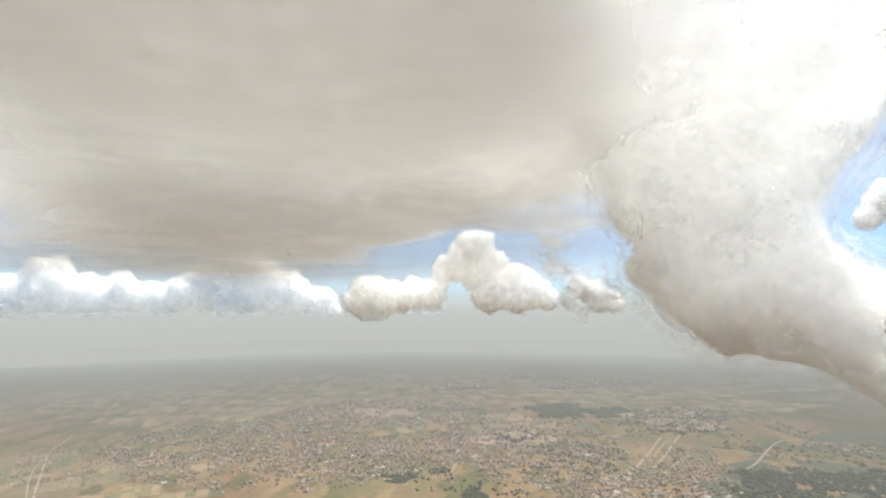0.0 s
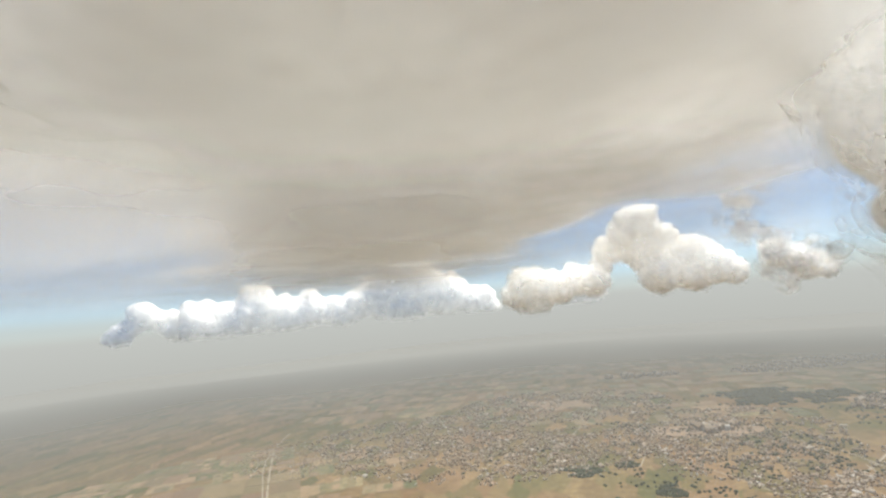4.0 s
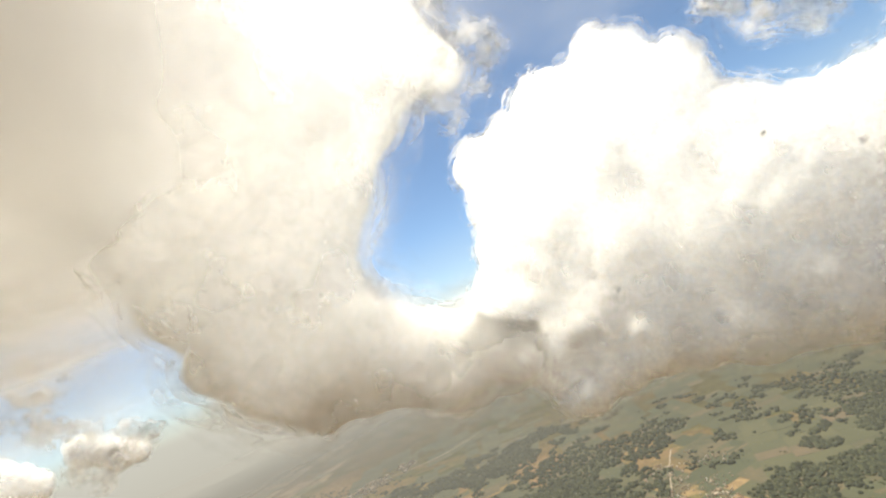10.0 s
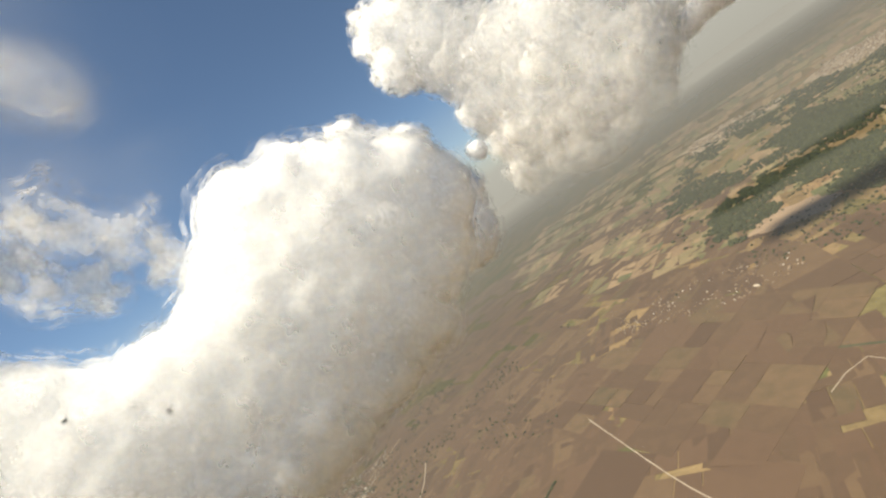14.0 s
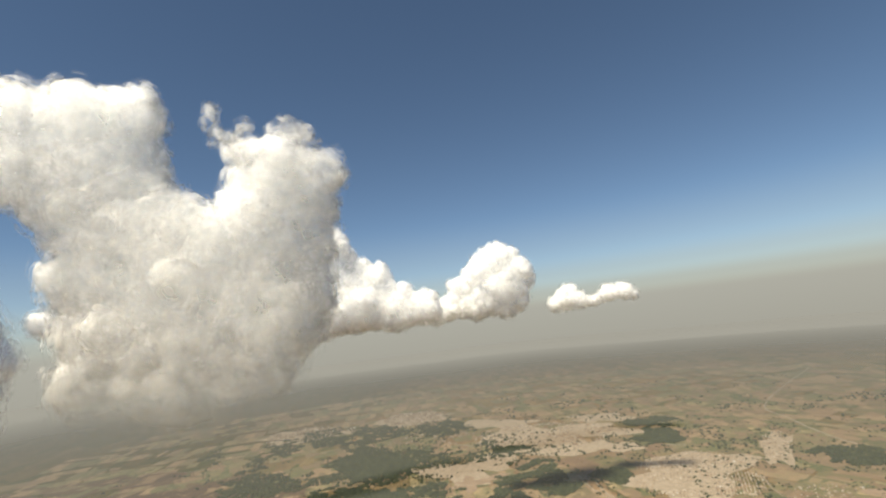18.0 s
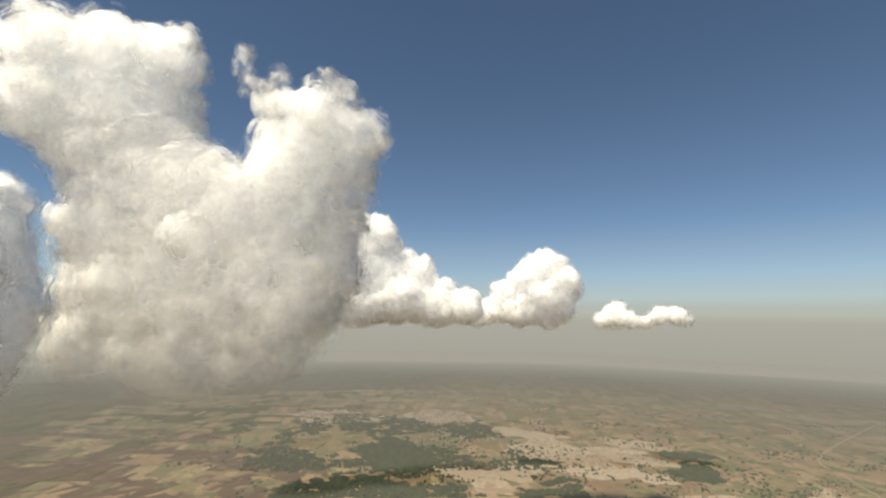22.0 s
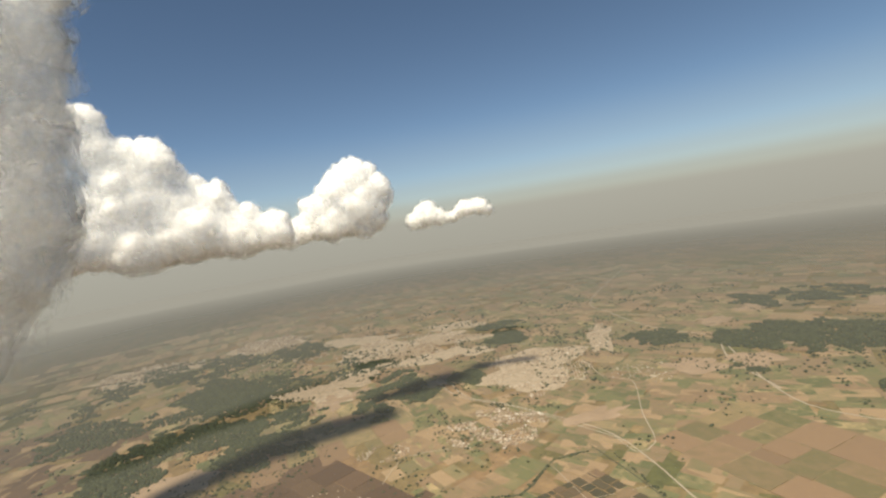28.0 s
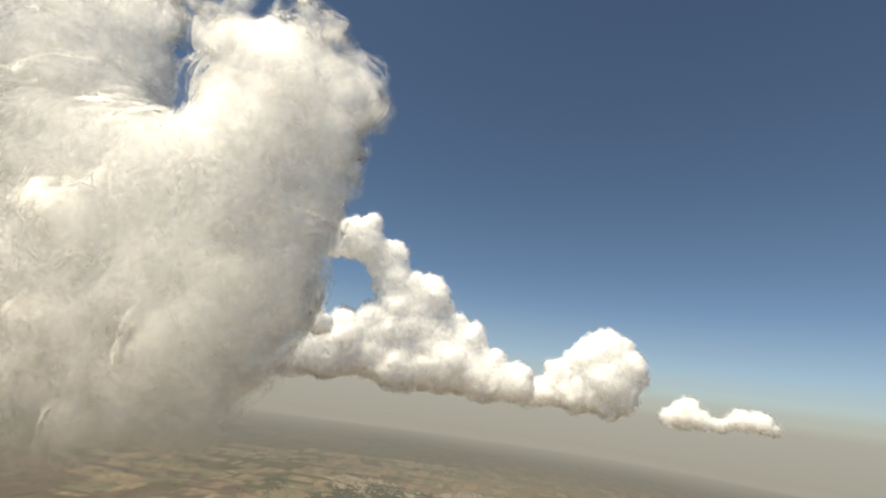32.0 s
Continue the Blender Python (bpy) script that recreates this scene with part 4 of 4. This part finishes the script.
cloud("ragged tips on the horned cumulus", [(103.3, -77.5, 417.6, 2.4), (100.1, -81.8, 416, 2), (95.3, -84.2, 419, 2.2), (90.4, -88.6, 418.4, 2.2), (81.8, -95, 417.8, 3), (109.3, -82.2, 399, 3.5), (59.5, -75.4, 407, 1.2), (60.6, -76.5, 404.1, 1.4), (59.1, -79, 400.8, 1.9), (54.7, -79.2, 404.3, 1.4), (46.4, -81.7, 405.4, 1.7), (43.4, -84.1, 402.5, 2.4), (37.4, -86.8, 397.2, 1.4), (38.2, -88.1, 393.5, 2), (107.8, -81.2, 404.1, 3.1), (39.5, -89.4, 388.8, 1.8), (80.2, -98.1, 414.2, 1.7), (49.4, -81.9, 403.1, 1.8)], 0.42, 1.8, TIPS, 10, core=False, shrink=1.15)
cloud("cream cumulus cloud behind the horned one", [(195.9, -139.9, 406.8, 11.9), (185.3, -154.6, 397.8, 10.1), (191.7, -150.2, 384.6, 18.1), (197.1, -134.2, 417.9, 8.8), (183.5, -159.6, 381.1, 8.9), (192.3, -151.6, 361.3, 20.6), (180.4, -164, 362.1, 10), (190.5, -152.7, 344.3, 19.7)], 2.2, 5, BRIGHT, 33)
cloud("low row of small far white cumulus clouds", [(-3064, 3643, 442, 191.5), (-2682, 3930, 522, 208.3), (-2844, 3818, 376, 189.7), (-2478, 4064, 447, 183.6), (-2275, 4180, 482, 160.5), (-2024, 4309, 403, 138.3), (-1900, 4363, 500, 148.2), (-1686, 4447, 578, 196.4), (-1422, 4532, 683, 260.5), (-1462, 4530, 445, 235.8), (-1238, 4593, 546, 238.3), (-1052, 4641, 503, 182.2), (-863, 4681, 434, 125.4), (-671, 4713, 340, 87.2), (-430, 4741, 318, 58.4), (-89, 4760, 359, 107.9), (156, 4758, 443, 187), (-721, 4705, 461, 96.9)], 20.0, 40, ROW, 13, base=330, lumps=0.7, fill=0.37)
cloud("western end of the far cumulus row", [(-3356, 3384, 551, 114.8), (-3474, 3268, 384, 92.6), (-3172, 3562, 447, 128.4), (-2956, 3744, 450, 115.3)], 20.0, 40, ROW, 14, base=330, lumps=0.7, fill=0.37)
cloud("far white cumulus cloud with piled tops", [(96, 661, 443, 27.8), (79, 666, 423, 24.9), (111, 662, 407, 27.8), (148, 655, 402, 24.7), (174, 649, 383, 23.6), (115, 663, 381, 27.8), (152, 655, 375, 21.6), (59, 668, 416, 19), (190, 645, 374, 15.6), (12, 673, 394, 12.5), (-6, 673, 376, 22.3), (-42, 672, 374, 36.7), (37, 672, 379, 19.6), (227, 631, 393, 12.6), (247, 624, 379, 13.9)], 2.4, 7, FAR, 17, base=348, shrink=0.85, smooth=2, lumps=1.3, fill=0.37)
cloud("small far white cumulus puffs", [(227, 620, 387, 14.7), (249, 612, 373, 16.5), (264, 606, 369, 11.9), (477, 443, 470, 17.2), (468, 457, 453, 12)], 2.0, 6, FAR, 18, base=346, shrink=0.9, smooth=2, fill=0.37)
cloud("far sunlit cumulus cloud with a leaning tower", [(255, -718, 583, 14.1), (283, -714, 563, 25), (307, -709, 545, 18.7), (256, -728, 549, 23.5), (218, -740, 548, 17.3), (214, -751, 507, 28.3), (202, -760, 473, 32.9), (158, -766, 496, 26.8), (183, -769, 437, 37.5), (119, -779, 454, 17.2), (271, -746, 415, 34.8), (237, -758, 390, 29.3), (295, -739, 380, 30.6), (191, -771, 381, 40.2), (131, -783, 394, 42.6), (67, -790, 383, 36.9), (21, -792, 381, 27.5), (92, -785, 430, 24.9), (361, -702, 452, 30.6), (391, -682, 475, 19), (331, -715, 466, 20), (388, -693, 400, 37.7), (337, -720, 380, 34.2)], 2.6, 7, FAR, 21, base=347, shrink=1.0, lumps=1.4, smooth=4, fill=0.43)
cloud("far white cumulus cloud with a domed top", [(-125, -882, 453, 32.8), (-156, -879, 431, 28.9), (-93, -888, 436, 29.3), (-55, -894, 410, 23.9), (-132, -885, 402, 38.1), (-82, -893, 382, 32), (-149, -883, 379, 23.5), (-27, -897, 376, 23), (-168, -877, 410, 16.2), (-76, -894, 362, 16.5), (-130, -886, 361, 18.1), (-3, -898, 364, 18.5)], 2.8, 8, FAR, 25, base=347, shrink=0.93, lumps=1.4, smooth=4, fill=0.37)
cloud("small far cumulus cloud with a flat base", [(-261, -937, 371, 26.1), (-242, -943, 361, 19.4), (-284, -930, 363, 17.3), (-311, -921, 361, 11.5), (-336, -912, 373, 16.2), (-362, -901, 372, 16.1), (-375, -896, 364, 9.5)], 2.6, 8, FAR, 29, base=347, shrink=0.9, smooth=4, fill=0.37)
cloud("bright scraps of far cloud seen through the haze", [(127.6, -189.2, 368.4, 5), (124.1, -191.2, 361.3, 5.7), (117.7, -194.1, 363.1, 4.6), (160.9, -168.4, 374.7, 4.6), (88.2, -204.4, 376.9, 4.2), (134, -186, 364.4, 4.1)], 1.4, 4, FAR, 35)
cloud("thin shredded wisp of white cloud", [(145.5, -3.6, 420.5, 4.2), (149.2, 2.3, 415.7, 8.2), (152, 12.3, 414.2, 7.4), (150.9, -4.2, 406.5, 7.6), (146.5, -16.2, 407.1, 3.6), (150, -12.8, 400.3, 6.9), (151.6, -14.5, 392, 7.7), (154.4, 19.9, 410.9, 5.2), (155.6, 9.6, 402.3, 9.1), (155.2, -1.5, 394.5, 7.7)], 1.2, 6, SHRED, 37, core=False)
cloud("ragged white fringe along the edge of the plume", [(135.9, 69.8, 429.3, 5.4), (133, 76.8, 431, 7.7), (126.3, 75.1, 442.6, 6), (119.7, 76.8, 450.7, 6), (113.5, 77.1, 457.8, 5.9), (137.1, 77.1, 423, 5.4), (132, 88.6, 425, 7.7), (138.9, 88.2, 409.9, 4.7), (130.7, 77.6, 434.5, 7.6)], 1.4, 6, SHRED, 61, core=False)
cloud("thin high shred of white cloud", [(131.6, 47.4, 482.7, 20), (146.1, 27.8, 467, 10.1), (149.3, 2.6, 457.6, 9.8), (150.3, -18.8, 445.5, 9.1), (149, 44.1, 463.5, 7.8), (138.3, 63, 473.4, 13.4)], 3.0, 8, SOFT, 41, core=False, shrink=1.2)
cloud("small torn puffs beside the far cloud", [(95.1, 312.2, 418.8, 6.4), (89, 316.6, 406, 7.3), (94.8, 316.3, 395.1, 10.3), (107.5, 313.3, 378.3, 9.5), (123.1, 307.2, 372.4, 10.4), (134.2, 302, 371.1, 7.5), (103.8, 311.3, 407.1, 7.4), (111.8, 312.2, 364.2, 11.8)], 1.6, 6, SHRED, 57, core=False)
